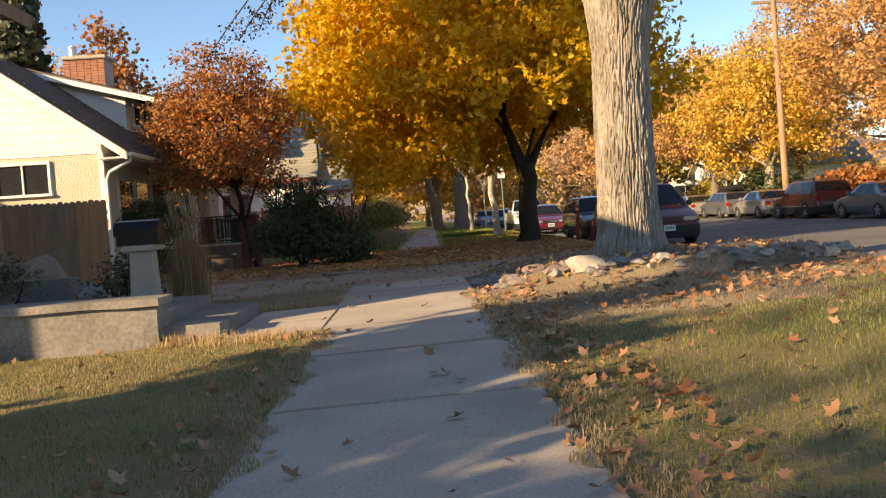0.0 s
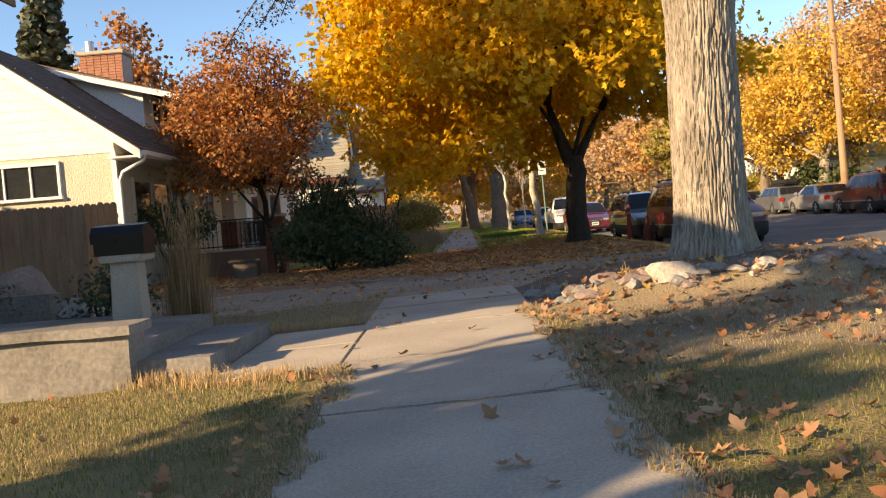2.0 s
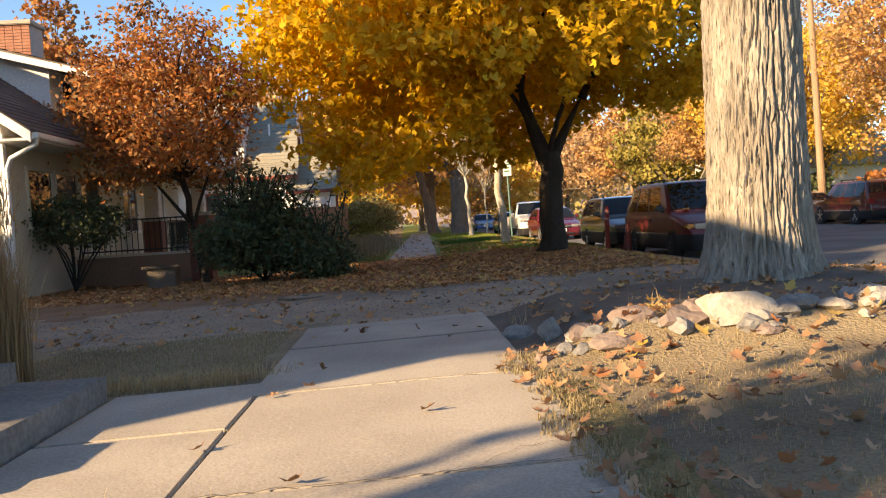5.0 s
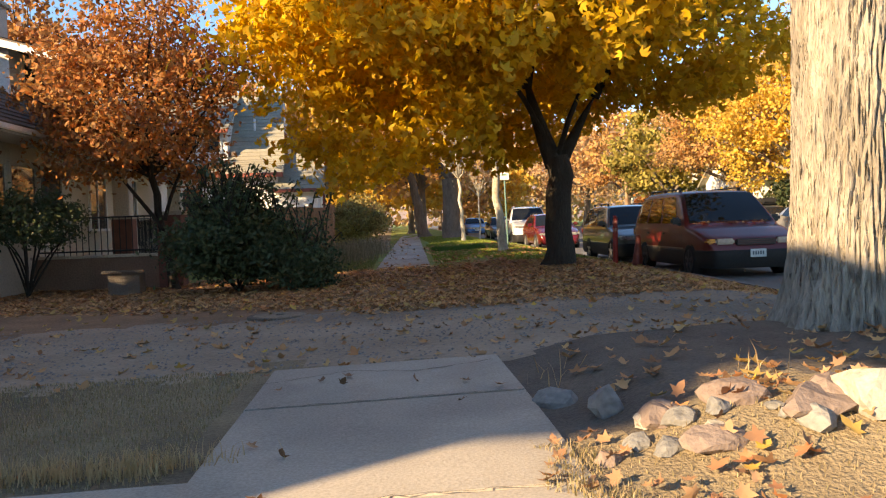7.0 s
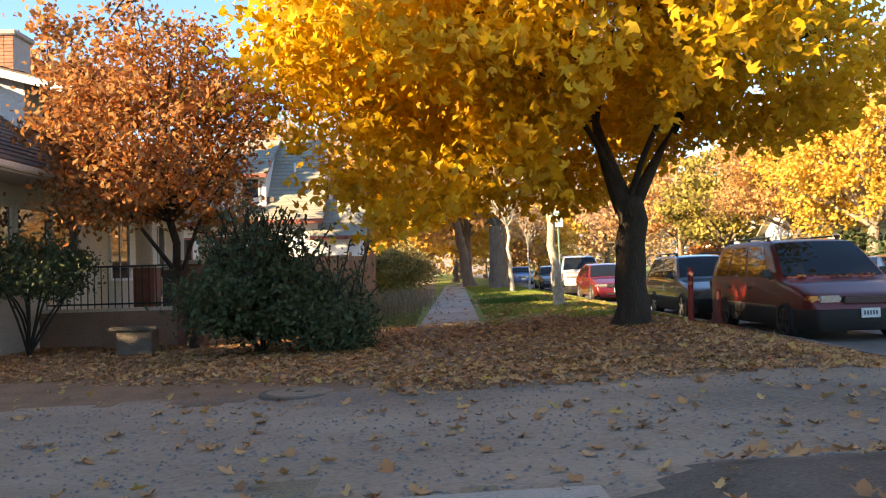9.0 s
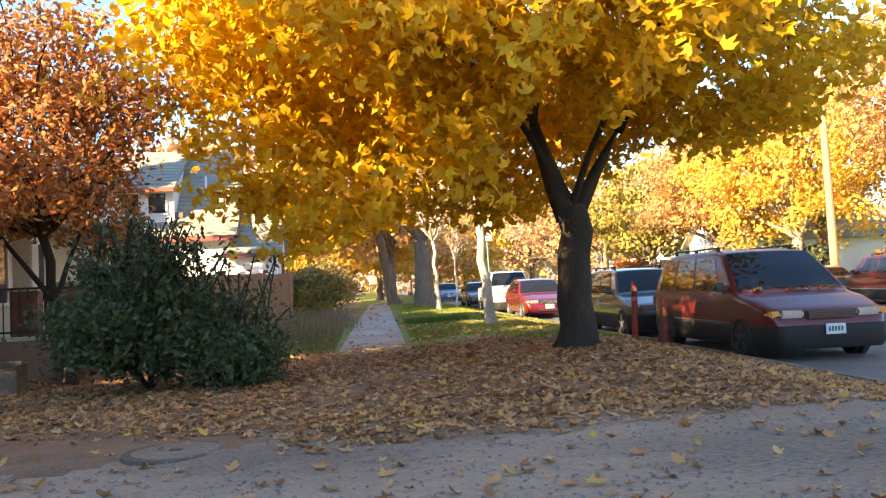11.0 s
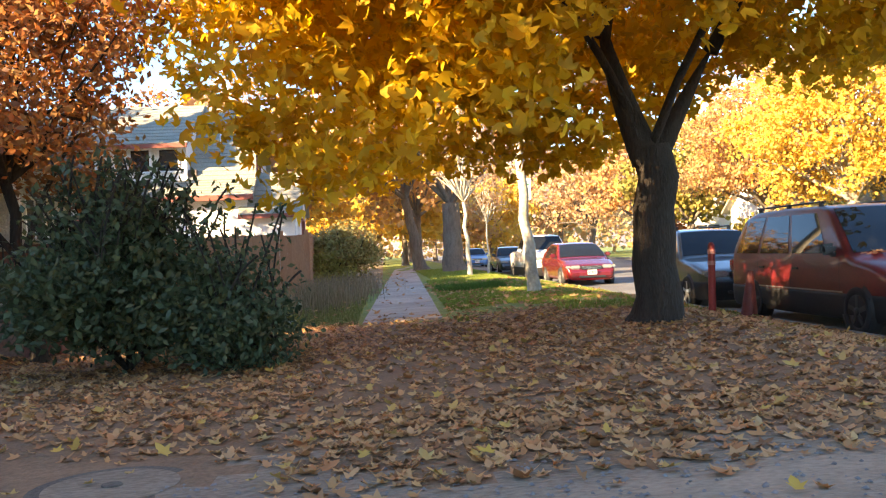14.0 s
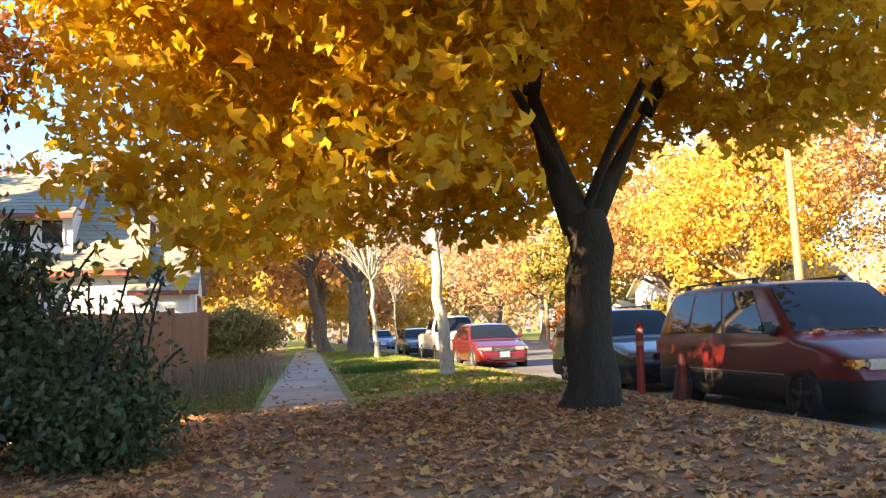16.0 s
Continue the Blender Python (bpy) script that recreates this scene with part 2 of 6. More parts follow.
def tube(points, radii, n=8):
    """A tapered tube through points: arrays of vertices and quads."""
    pts = [Vector(p) for p in points]
    v, f = [], []
    up = Vector((0.3, 0.9, 0.2))
    for i, p in enumerate(pts):
        d = (pts[min(i + 1, len(pts) - 1)] - pts[max(i - 1, 0)]).normalized()
        a = d.cross(up).normalized()
        b = d.cross(a)
        for k in range(n):
            w = 2 * math.pi * k / n
            v.append(tuple(p + (a * math.cos(w) + b * math.sin(w)) * radii[i]))
    for i in range(len(pts) - 1):
        for k in range(n):
            f.append((i * n + k, i * n + (k + 1) % n, (i + 1) * n + (k + 1) % n, (i + 1) * n + k))
    return np.array(v), np.array(f)


def join_tubes(tubes):
    v, f, o = [], [], 0
    for a, b in tubes:
        v.append(a)
        f.append(b + o)
        o += len(a)
    return np.concatenate(v), np.concatenate(f)


def cyl(p, q, r0, r1=None, n=12):
    """A closed tapered rod from p to q as a bmesh."""
    bm = bmesh.new()
    r1 = r0 if r1 is None else r1
    d = Vector(q) - Vector(p)
    r = bmesh.ops.create_cone(bm, cap_ends=True, segments=n, radius1=r0, radius2=r1, depth=d.length)
    bmesh.ops.transform(bm, verts=r["verts"], matrix=Matrix.Translation((Vector(p) + Vector(q)) / 2) @ d.to_track_quat("Z", "Y").to_matrix().to_4x4())
    return bm


def step(x, a, b):
    t = np.clip((np.asarray(x, float) - a) / (b - a), 0, 1)
    return t * t * (3 - 2 * t)


def gz(x, y):
    """Height of the ground."""
    x, y = np.asarray(x, float), np.asarray(y, float)
    z = 0.03 * np.clip(x, -4, 4)
    z = z + 0.07 * step(x, 1.0, 4.0) * (1 - step(y, 10, 12))
    bed = step(x, 1.0, 1.7) * (1 - step(x, 5.2, 6.0)) * step(y, 11.6 - 0.1 * x, 12.3 - 0.1 * x) * (1 - step(y, 14.4, 15.6))
    z = z + 0.2 * bed
    z = z + 0.10 * step(x, 1.2, 2.5) * (1 - step(x, 4.5, 5.9)) * step(y, 19, 22) * (1 - step(y, 30, 34)) * 0.5
    z = z + 0.012 * np.sin(x * 3.1 + y * 1.7) * np.sin(x * 1.3 - y * 2.3) * (np.abs(x) > 0.95)
    z = z - 0.24 * step(x, 3.9, 5.7) * step(y, 16, 20)
    road = step(x, 5.75, 6.05) * (1 - step(x, 19.95, 20.2))
    return z * (1 - road) + road * -0.24


rng = np.random.default_rng(5)


def rotations(n, tilt=None):
    """n random turns as (n,3,3); tilt: how far, in radians, from lying flat."""
    yaw = rng.uniform(0, 2 * np.pi, n)
    if tilt is None:
        q = rng.normal(size=(n, 4))
        q /= np.linalg.norm(q, axis=1)[:, None]
        w, x, y, z = q.T
        return np.stack([1 - 2 * (y * y + z * z), 2 * (x * y - z * w), 2 * (x * z + y * w), 2 * (x * y + z * w), 1 - 2 * (x * x + z * z), 2 * (y * z - x * w), 2 * (x * z - y * w), 2 * (y * z + x * w), 1 - 2 * (x * x + y * y)], 1).reshape(n, 3, 3)
    a, b = rng.normal(0, tilt, n), rng.normal(0, tilt, n)
    c, s = np.cos(yaw), np.sin(yaw)
    o, l = np.zeros(n), np.ones(n)
    rz = np.stack([c, -s, o, s, c, o, o, o, l], 1).reshape(n, 3, 3)
    rx = np.stack([l, o, o, o, np.cos(a), -np.sin(a), o, np.sin(a), np.cos(a)], 1).reshape(n, 3, 3)
    ry = np.stack([np.cos(b), o, np.sin(b), o, l, o, -np.sin(b), o, np.cos(b)], 1).reshape(n, 3, 3)
    return rz @ rx @ ry


def maple_shape():
    """A lobed leaf, curled a little, one unit wide: rim and middle."""
    rim = []
    for w, r in ((-90, 0.26), (-58, 0.44), (-30, 0.27), (6, 0.58), (32, 0.31), (58, 0.46), (90, 0.64), (122, 0.46), (148, 0.31), (174, 0.58), (210, 0.27), (238, 0.44)):
        w = radians(w)
        rim.append((r * math.cos(w), r * math.sin(w), 0.3 * r * r - 0.05))
    rim.append((0, 0, -0.03))
    return np.array(rim), np.array([(k, (k + 1) % 12, 12) for k in range(12)])


MAPLE = maple_shape()
MAPLE3 = np.array([(0, -0.4, -0.04), (0.24, 0.04, 0.03), (0, 0.62, -0.08), (-0.24, 0.04, 0.03), (0.5, -0.2, 0.0), (0.56, 0.3, 0.08), (-0.5, -0.2, 0.0), (-0.56, 0.3, 0.08)]), np.array([(0, 1, 2), (0, 2, 3), (0, 4, 5), (0, 5, 1), (0, 3, 7), (0, 7, 6)])
OVAL = np.array([(0, -0.5, 0), (0.26, 0.0, 0.07), (0, 0.5, 0), (-0.26, 0.0, 0.07)]), np.array([(0, 1, 2), (0, 2, 3)])
CLUMP = np.array([(0, -0.5, 0), (0.45, -0.1, 0.15), (0.2, 0.5, -0.05), (-0.35, 0.42, 0.1), (-0.5, -0.15, -0.05)]), np.array([(0, 1, 2), (0, 2, 3), (0, 3, 4)])


def leaves(name, pos, size, shape=OVAL, tilt=None):
    base, tri = shape
    n = len(pos)
    r = rotations(n, tilt)
    sz = np.asarray(size)[:, None, None]
    v = np.einsum("nij,kj->nki", r, base) * sz + pos[:, None, :]
    f = tri[None] + (np.arange(n) * len(base))[:, None, None]
    return fast_mesh(name, v.reshape(-1, 3), f.reshape(-1, tri.shape[1]))


def crown_points(centre, radii, clumps, per, spread, low=-1.0, shell=0.45, seed=1, droop=0.0):
    """Leaf places in clumps over an uneven crown."""
    g = np.random.default_rng(seed)
    d = g.normal(size=(clumps * 3, 3))
    d /= np.linalg.norm(d, axis=1)[:, None]
    d = d[d[:, 2] > low][:clumps]
    lump = 1 + 0.16 * np.sin(d[:, 0] * 5 + seed) * np.sin(d[:, 1] * 4 + 2 * seed) + 0.12 * np.sin(d[:, 2] * 9 + seed) + g.normal(0, 0.05, len(d))
    rad = (g.uniform(shell ** 3, 1, len(d)) ** (1 / 3)) * lump
    c = np.asarray(centre) + d * rad[:, None] * np.asarray(radii)
    k = g.poisson(per, len(c))
    p = np.repeat(c, k, 0)
    off = g.normal(size=p.shape) * spread * np.array([1, 1, 0.62])
    off[:, 2] -= droop * np.abs(g.normal(size=len(p)))
    return p + off, c


def limbs_to(start, targets, r0, n=6, wob=0.25, g=None):
    """Bent tapering limbs from start to each target."""
    out = []
    g = g or np.random.default_rng(3)
    for t in targets:
        a, b = np.array(start, float), np.array(t, float)
        m = (a + b) / 2 + g.normal(0, wob, 3) + (0, 0, 0.12 * np.linalg.norm(b - a))
        pts = [a * (1 - u) ** 2 + 2 * m * u * (1 - u) + b * u * u for u in np.linspace(0, 1, 6)]
        out.append(tube(pts, np.linspace(r0, 0.012, 6), n))
    return out


def tree(label, base, trunk, crown, leafmat, barkmat, count, size, shape=OVAL, limbs=10, r_limb=0.1, clumps=160, spread=0.5, low=-0.6, seed=1, shell=0.45, droop=0.0, group="", extra=(), twigs=0, keep=None):
    """trunk: (top point, bottom radius, top radius); crown: (centre, radii)."""
    x, y = base
    z = float(gz(x, y)) - 0.04
    top, rb, rt = trunk
    root = thing("tree", label, "tree", Matrix.Translation((x, y, z)), group)
    o = np.array((x, y, z))
    pts, cs = crown_points(crown[0], crown[1], clumps, count / clumps, spread, low, shell, seed, droop)
    if keep is not None:
        pts, cs = pts[keep(pts)], cs[keep(cs)]
    g = np.random.default_rng(seed)
    top = np.array(top, float)
    bend = g.normal(0, 0.03, (7, 3)) * [1, 1, 0]
    tp = [o + (top - o) * u + bend[i] * (0 < u < 1) for i, u in enumerate(np.linspace(0, 1, 7))]
    rr = [rt + (rb - rt) * (1 - u) ** 1.6 + rb * 0.55 * max(0, 1 - u * 9) ** 2 for u in np.linspace(0, 1, 7)]
    tp.insert(1, o + (top - o) * 0.05)
    rr.insert(1, rt + (rb - rt) * 0.9 + rb * 0.14)
    tubes = [tube(tp, rr, 14)]
    high = cs[cs[:, 2] > top[2] + 0.5]
    sel = high[g.permutation(len(high))[:limbs]]
    tubes += limbs_to(top, sel, r_limb, 6, 0.3, g)
    for s0, s1, ra in extra:
        tubes += limbs_to(s0, [s1], ra, 8, 0.12, g)
        if s1[2] < 4.15 and ra > 0.1:
            continue
        near = cs[np.argsort(np.linalg.norm(cs - np.array(s1), axis=1))[:5]]
        tubes += limbs_to(s1, near, ra * 0.45, 6, 0.15, g)
    if twigs:
        for c in cs[g.permutation(len(cs))[:twigs]]:
            a = top + (c - top) * g.uniform(0.45, 0.7)
            tubes += limbs_to(a, [c], 0.02, 4, 0.15, g)
    v, f = join_tubes(tubes)
    part("trunk", smooth(fast_mesh("trunk", v - o, f)), barkmat, root)
    me = leaves("crown", pts - o, g.uniform(size * 0.65, size * 1.25, len(pts)), shape)
    me.materials.append(leafmat)
    part("crown", me, None, root)
    return root


# ---- ground ----
def build_ground():
    xs = np.concatenate([[-400, -200, -100, -60, -40, -30, -22, -17], np.arange(-13, 6.4, 0.2), np.arange(6.6, 20, 0.8), [22, 26, 32, 45, 70, 120, 220, 420]])
    ys = np.concatenate([[-300, -120, -50, -20, -8], np.arange(-4, 46, 0.2), np.arange(47, 110, 2.0), [120, 140, 170, 220, 300, 450]])
    X, Y = np.meshgrid(xs, ys)
    Z = gz(X, Y)
    v = np.stack([X, Y, Z], -1).reshape(-1, 3)
    nx, ny = len(xs), len(ys)
    i, j = np.meshgrid(np.arange(nx - 1), np.arange(ny - 1))
    a = (j * nx + i).ravel()
    me = fast_mesh("ground", v, np.stack([a, a + 1, a + nx + 1, a + nx], 1))
    cx, cy = (v[a, 0] + v[a + nx + 1, 0]) / 2, (v[a, 1] + v[a + nx + 1, 1]) / 2
    jit = 0.25 * np.sin(cx * 2.3) + 0.2 * np.sin(cx * 5.1 + cy) + rng.normal(0, 0.08, len(cx))
    k = np.zeros(len(cx), int)
    k[cy + jit > 11.5] = 1
    k[(cx > 1.2) & (cy + jit > 8.5)] = 1
    k[(cx > 0.8) & (cy + jit > 12.4)] = 2
    k[cy + jit > 15.1] = 3
    k[cy + jit > 19.2] = 4
    k[(cy + jit > 28.3) & (cx < 6)] = 5
    k[(cy > 42) & (cx < 0)] = 1
    k[(cx < -3.6) & (cy > 12.5) & (cy < 14.9)] = 2
    k[cx > 20] = 5
    for m in (M_LAWN, M_DRY, M_DIRT, M_ALLEY, M_LITTER, M_GREEN):
        me.materials.append(m)
    me.polygons.foreach_set("material_index", k.astype(np.int32))
    smooth(me)
    tagged(new("ground", me), "lawns, leaf-strewn verges and a gravel alley", "ground", kind="structure")


build_ground()


def slab(name, x0, x1, y0, y1, top, thick, material, parent, shear=(0, 0), tilt=0.03, bev=0.012):
    bm = box(x0, x1, y0, y1, -thick, 0, bev)
    for v in bm.verts:
        v.co.z += top + tilt * v.co.x
        v.co.x += shear[0] * (v.co.y - shear[1])
        w = noise.noise((v.co.x * 1.3, v.co.y * 1.3, 1.0))
        v.co.x += 0.015 * w
    return part(name, bm, material, parent)


pavement = thing("pavement", "worn grey concrete sidewalk with cracked slabs", "sidewalk", kind="structure")
ys = [-6.0, -3.4, -1.6, 0.2, 2.2, 4.3, 6.25, 8.12, 9.82, 11.75, 13.6, 15.0]
for n, (a, b) in enumerate(zip(ys[:-1], ys[1:])):
    slab("slab", -0.66 if a < 8 else -0.74 if a < 11.7 else -0.8, 0.85 if a < 6 else 0.93, a + 0.006, b - 0.006, 0.024 + 0.002 * math.sin(n * 2.1), 0.1, M_CONC, pavement)
ya = 28.3
while ya < 95:
    yb = ya + 1.5
    slab("slab", 0.35 - 0.64, 0.35 + 0.64, ya + 0.008, yb - 0.008, 0.03, 0.1, M_CONC, pavement, (0.024, 28))
    ya = yb
front_walk = thing("front_walk", "pale concrete front walk joining the sidewalk", "path", kind="structure")
for a, b in ((9.72, 10.95), (10.97, 12.2)):
    slab("slab", -1.72, -0.748, a, b, 0.02, 0.1, M_CONC, front_walk, (-0.0, 0))

road = part("road", fast_mesh("road", [(x, y, -0.2) for y in (-120, 0, 30, 60, 120, 260) for x in (6.0, 9.5, 13, 16.5, 20.0)], np.array([(r * 5 + c, r * 5 + c + 1, r * 5 + c + 6, r * 5 + c + 5) for r in range(5) for c in range(4)])), M_ROAD)
tagged(road, "worn grey asphalt street", "road", kind="structure")
for x0, x1 in ((5.84, 5.99), (20.01, 20.16)):
    kb = part("kerb", box(x0, x1, -60, 160, -0.3, -0.10 if x0 < 10 else -0.02, 0.02), M_STONE_STEP)
    tagged(kb, "low grey concrete kerb along the street", "kerb", kind="structure")


def crack(points, width, parent, seed):
    """A jagged dirt-filled crack lying in the concrete."""
    g = random.Random(seed)
    pts = []
    for (a, b) in zip(points[:-1], points[1:]):
        n = max(3, int(math.dist(a, b) / 0.05))
        for k in range(n):
            u = k / n
            pts.append((a[0] + (b[0] - a[0]) * u + g.uniform(-0.012, 0.012), a[1] + (b[1] - a[1]) * u + g.uniform(-0.02, 0.02)))
    pts.append(points[-1])
    v, f = [], []
    for i, (x, y) in enumerate(pts):
        w = width * g.uniform(0.4, 1.2)
        z = 0.030 + 0.03 * x
        v += [(x, y - w, z), (x, y + w, z)]
        if i:
            f.append((2 * i - 2, 2 * i - 1, 2 * i + 1, 2 * i))
    part("crack", fast_mesh("crack", np.array(v), np.array(f)), M_DIRT, parent)


for k, (pts, w) in enumerate([([(-0.72, 8.12), (0.2, 8.1), (0.62, 8.14), (0.86, 8.24)], 0.008), ([(-0.72, 9.82), (0.3, 9.82), (0.86, 9.84)], 0.005), ([(-0.72, 13.6), (0.86, 13.6)], 0.007), ([(-0.72, 6.25), (0.86, 6.25)], 0.005), ([(-0.72, 11.75), (0.86, 11.75)], 0.003), ([(0.55, 8.14), (0.66, 8.5), (0.87, 8.8)], 0.005), ([(-0.72, 4.3), (0.86, 4.3)], 0.005), ([(0.4, 9.84), (0.62, 10.05), (0.86, 10.1)], 0.004), ([(-0.8, 14.4), (-0.2, 14.7), (0.3, 14.5), (0.86, 14.75)], 0.008)]):
    crack(pts, w, pavement, k)

# ---- houses ----
def sheet(corners, thick, material, parent, name="roof", rows=0, label=""):
    """A slab between four corners (eave a, eave b, top b, top a), with courses of shingles when rows is set."""
    a, b, c, d = [Vector(p) for p in corners]
    n = (b - a).cross(d - a).normalized()
    n = n if n.z > 0 else -n
    bm = bmesh.new()
    def quad(p, q, r, s, up, lo):
        vs = [bm.verts.new(v + n * up) for v in (p, q, r, s)] + [bm.verts.new(v + n * lo) for v in (p, q, r, s)]
        for f in ((0, 1, 2, 3), (7, 6, 5, 4), (0, 4, 5, 1), (1, 5, 6, 2), (2, 6, 7, 3), (3, 7, 4, 0)):
            bm.faces.new([vs[k] for k in f])
    quad(a, b, c, d, 0, -thick)
    slabbed = part(name, bm, material, parent, label)
    for k in range(rows):
        u, w = k / rows, min(1, (k + 1.08) / rows)
        p, q, r, s = a.lerp(d, u), b.lerp(c, u), b.lerp(c, w), a.lerp(d, w)
        bm = bmesh.new()
        vs = [bm.verts.new(v) for v in (p + n * 0.004, q + n * 0.004, r + n * 0.006, s + n * 0.006, p + n * 0.026, q + n * 0.026)]
        for f in ((4, 5, 2, 3), (0, 1, 5, 4)):
            bm.faces.new([vs[i] for i in f])
        part("shingle_course", bm, material, slabbed)
    return slabbed


def window(parent, plane, at, u0, u1, z0, z1, out, panes=2, frame_mat=None, deep=0.05):
    """A framed window in a wall: plane 'y' or 'x' at that place, facing out (-1 or 1), from u0 to u1."""
    def bx(a, b, z0_, z1_, d0, d1, bev=0.006):
        lo, hi = sorted((at + out * d0, at + out * d1))
        return box(a, b, lo, hi, z0_, z1_, bev) if plane == "y" else box(lo, hi, a, b, z0_, z1_, bev)
    w = part("window", bx(u0, u1, z0, z1, -0.03, 0.012), M_GLASS, parent, "dark glass window")
    fm, t = frame_mat or M_TRIM, 0.07
    bm = bx(u0 - t, u1 + t, z1, z1 + t * 1.2, -0.02, deep)
    for a, b, c, d in ((u0 - t, u0, z0, z1), (u1, u1 + t, z0, z1)):
        o = bx(a, b, c, d, -0.02, deep)
        me = bpy.data.meshes.new("tmp")
        o.to_mesh(me)
        bm.from_mesh(me)
    for k in range(1, panes):
        u = u0 + (u1 - u0) * k / panes
        o = bx(u - 0.025, u + 0.025, z0, z1, -0.02, deep * 0.7)
        me = bpy.data.meshes.new("tmp")
        o.to_mesh(me)
        bm.from_mesh(me)
    part("window_frame", bm, fm, w)
    part("window_sill", bx(u0 - t * 1.4, u1 + t * 1.4, z0 - t, z0, -0.02, deep + 0.04), fm, w)
    return w


def house_cream():
    """The bungalow with a tan stucco wall, white gable, brown roof and brick chimney."""
    h = thing("house", "cream stucco bungalow with white gable, brown shingle roof and brick chimney", "house")
    x0, x1, y0, y1, ze, xr, zr = -14.6, -7.65, 24.0, 37.0, 3.2, -11.1, 6.25
    part("wall", box(x0, x1, y0, y1, -0.3, ze), M_STUCCO, h, "rough tan stucco wall")
    zr, s = 6.26, 0.725
    xe, zw = -6.86, zr - s * (x1 - xr)
    xw = 2 * xr - xe
    part("gable", prism([(x0, ze), (x1, ze), (x1, zw - 0.13), (xr, zr - 0.13), (x0, zr - s * (xr - x0) - 0.13)], "y", y0 - 0.02, y1), M_WHITE, h, "white painted gable")
    for k in range(11):
        z = ze + 0.1 + 0.26 * k
        hw = min((zr - 0.2 - z) / s, 3.44)
        if hw > 0.15:
            part("siding_board", prism([(y0 - 0.031, z), (y0 - 0.021, z), (y0 - 0.021, z + 0.25), (y0 - 0.027, z + 0.25)], "x", max(xr - hw, x0 + 0.02), min(xr + hw, x1 - 0.02)), M_WHITE, h)
    for e in (xe, xw):
        sheet([(e, y0 - 0.5, zr - s * abs(e - xr)), (e, y1 + 0.3, zr - s * abs(e - xr)), (xr, y1 + 0.3, zr), (xr, y0 - 0.5, zr)], 0.1, M_SHINGLE, h, "roof", 24)
        z = zr - s * abs(e - xr)
        part("barge_board", prism([(e, z - 0.03), (xr, zr - 0.03), (xr, zr - 0.27), (e, z - 0.24)], "y", y0 - 0.54, y0 - 0.49), M_TRIM, h, "white barge board")
    part("soffit", prism([(xe, 3.0), (x1, 3.0), (x1, 3.05), (xe, 3.05)], "y", y0 - 0.45, y1 + 0.3), M_TRIM, h)
    part("gutter", box(xe - 0.02, xe + 0.11, y0 - 0.45, y1 + 0.3, 3.03, 3.15, 0.02), M_TRIM, h, "white gutter")
    v, f = join_tubes([tube([(xe + 0.04, y0 - 0.3, 3.06), (xe, y0 - 0.28, 2.94), (x1 + 0.2, y0 - 0.12, 2.7), (x1 + 0.1, y0 - 0.08, 2.5), (x1 + 0.1, y0 - 0.08, 0.2)], [0.045] * 5, 8)])
    part("downspout", fast_mesh("downspout", v, f), M_TRIM, h)
    part("corner_board", box(x1 - 0.1, x1 + 0.02, y0 - 0.025, y0 + 0.1, 0, ze), M_TRIM, h)
    window(h, "y", y0, -11.0, -9.05, 2.25, 3.0, -1, 3, deep=0.07)
    for a, b in ((25.0, 26.2), (26.45, 27.65), (27.9, 29.1)):
        window(h, "x", x1, a, b, 1.35, 2.55, 1, 1, M_STUCCO)
    for a, b in ((31.0, 32.2), (34.0, 35.0)):
        window(h, "x", x1, a, b, 1.2, 2.6, 1, 2)
    # dormer
    dx, dy0, dy1 = -8.35, 28.35, 33.0
    part("dormer_wall", prism([(dx, 4.15), (dx, 5.33), (xr, 6.05), (xr, 5.9)], "y", dy0, dy1), M_WHITE, h, "white dormer wall")
    sheet([(-7.15, dy0 - 0.4, 5.14), (-7.15, dy1 + 0.35, 5.14), (xr - 0.1, dy1 + 0.35, 6.3), (xr - 0.1, dy0 - 0.4, 6.3)], 0.08, M_SHINGLE, h, "dormer_roof", 12)
    part("dormer_fascia", prism([(-7.13, 5.1), (-7.13, 4.94), (xr, 6.03), (xr, 6.19)], "y", dy0 - 0.45, dy0 - 0.4), M_TRIM, h)
    part("dormer_fascia", box(-7.15, -7.1, dy0 - 0.4, dy1 + 0.35, 4.95, 5.1), M_TRIM, h)
    for a in (29.05, 29.93, 30.81):
        window(h, "x", dx, a, a + 0.7, 4.5, 5.12, 1, 1, deep=0.05)
    # chimney
    ch = part("chimney", box(-10.95, -9.65, 30.6, 31.4, 4.8, 7.0), M_MORTAR, h, "red brick chimney with metal flue")
    k = 0
    for z in np.arange(5.4, 6.95, 0.085):
        row = list(np.arange(-10.99, -9.72, 0.225))
        for x in row:
            part("brick", box(x, min(x + 0.21, -9.62), 30.57, 31.43, z, z + 0.072), M_BRICK, ch)
            k += 1
    part("cap", box(-11.03, -9.57, 30.5, 31.5, 6.98, 7.1, 0.02), M_CONC, ch)
    part("flue", cyl((-10.8, 31, 7.1), (-10.8, 31, 7.5), 0.14), plain("galvanised", (0.5, 0.5, 0.5), 0.4, 0.8), ch)
    # porch at the far end of the street front
    part("porch_roof", prism([(-7.7, 3.25), (-6.3, 2.95), (-6.3, 3.1), (-7.7, 3.5)], "y", 30.5, 37.2), M_SHINGLE, h)
    part("porch_column", box(-7.05, -6.65, 36.4, 36.8, 1.3, 3.05, 0.02), M_STUCCO, h)
    part("porch_column", box(-7.05, -6.65, 31.0, 31.4, 1.3, 3.05, 0.02), M_STUCCO, h)
    return h


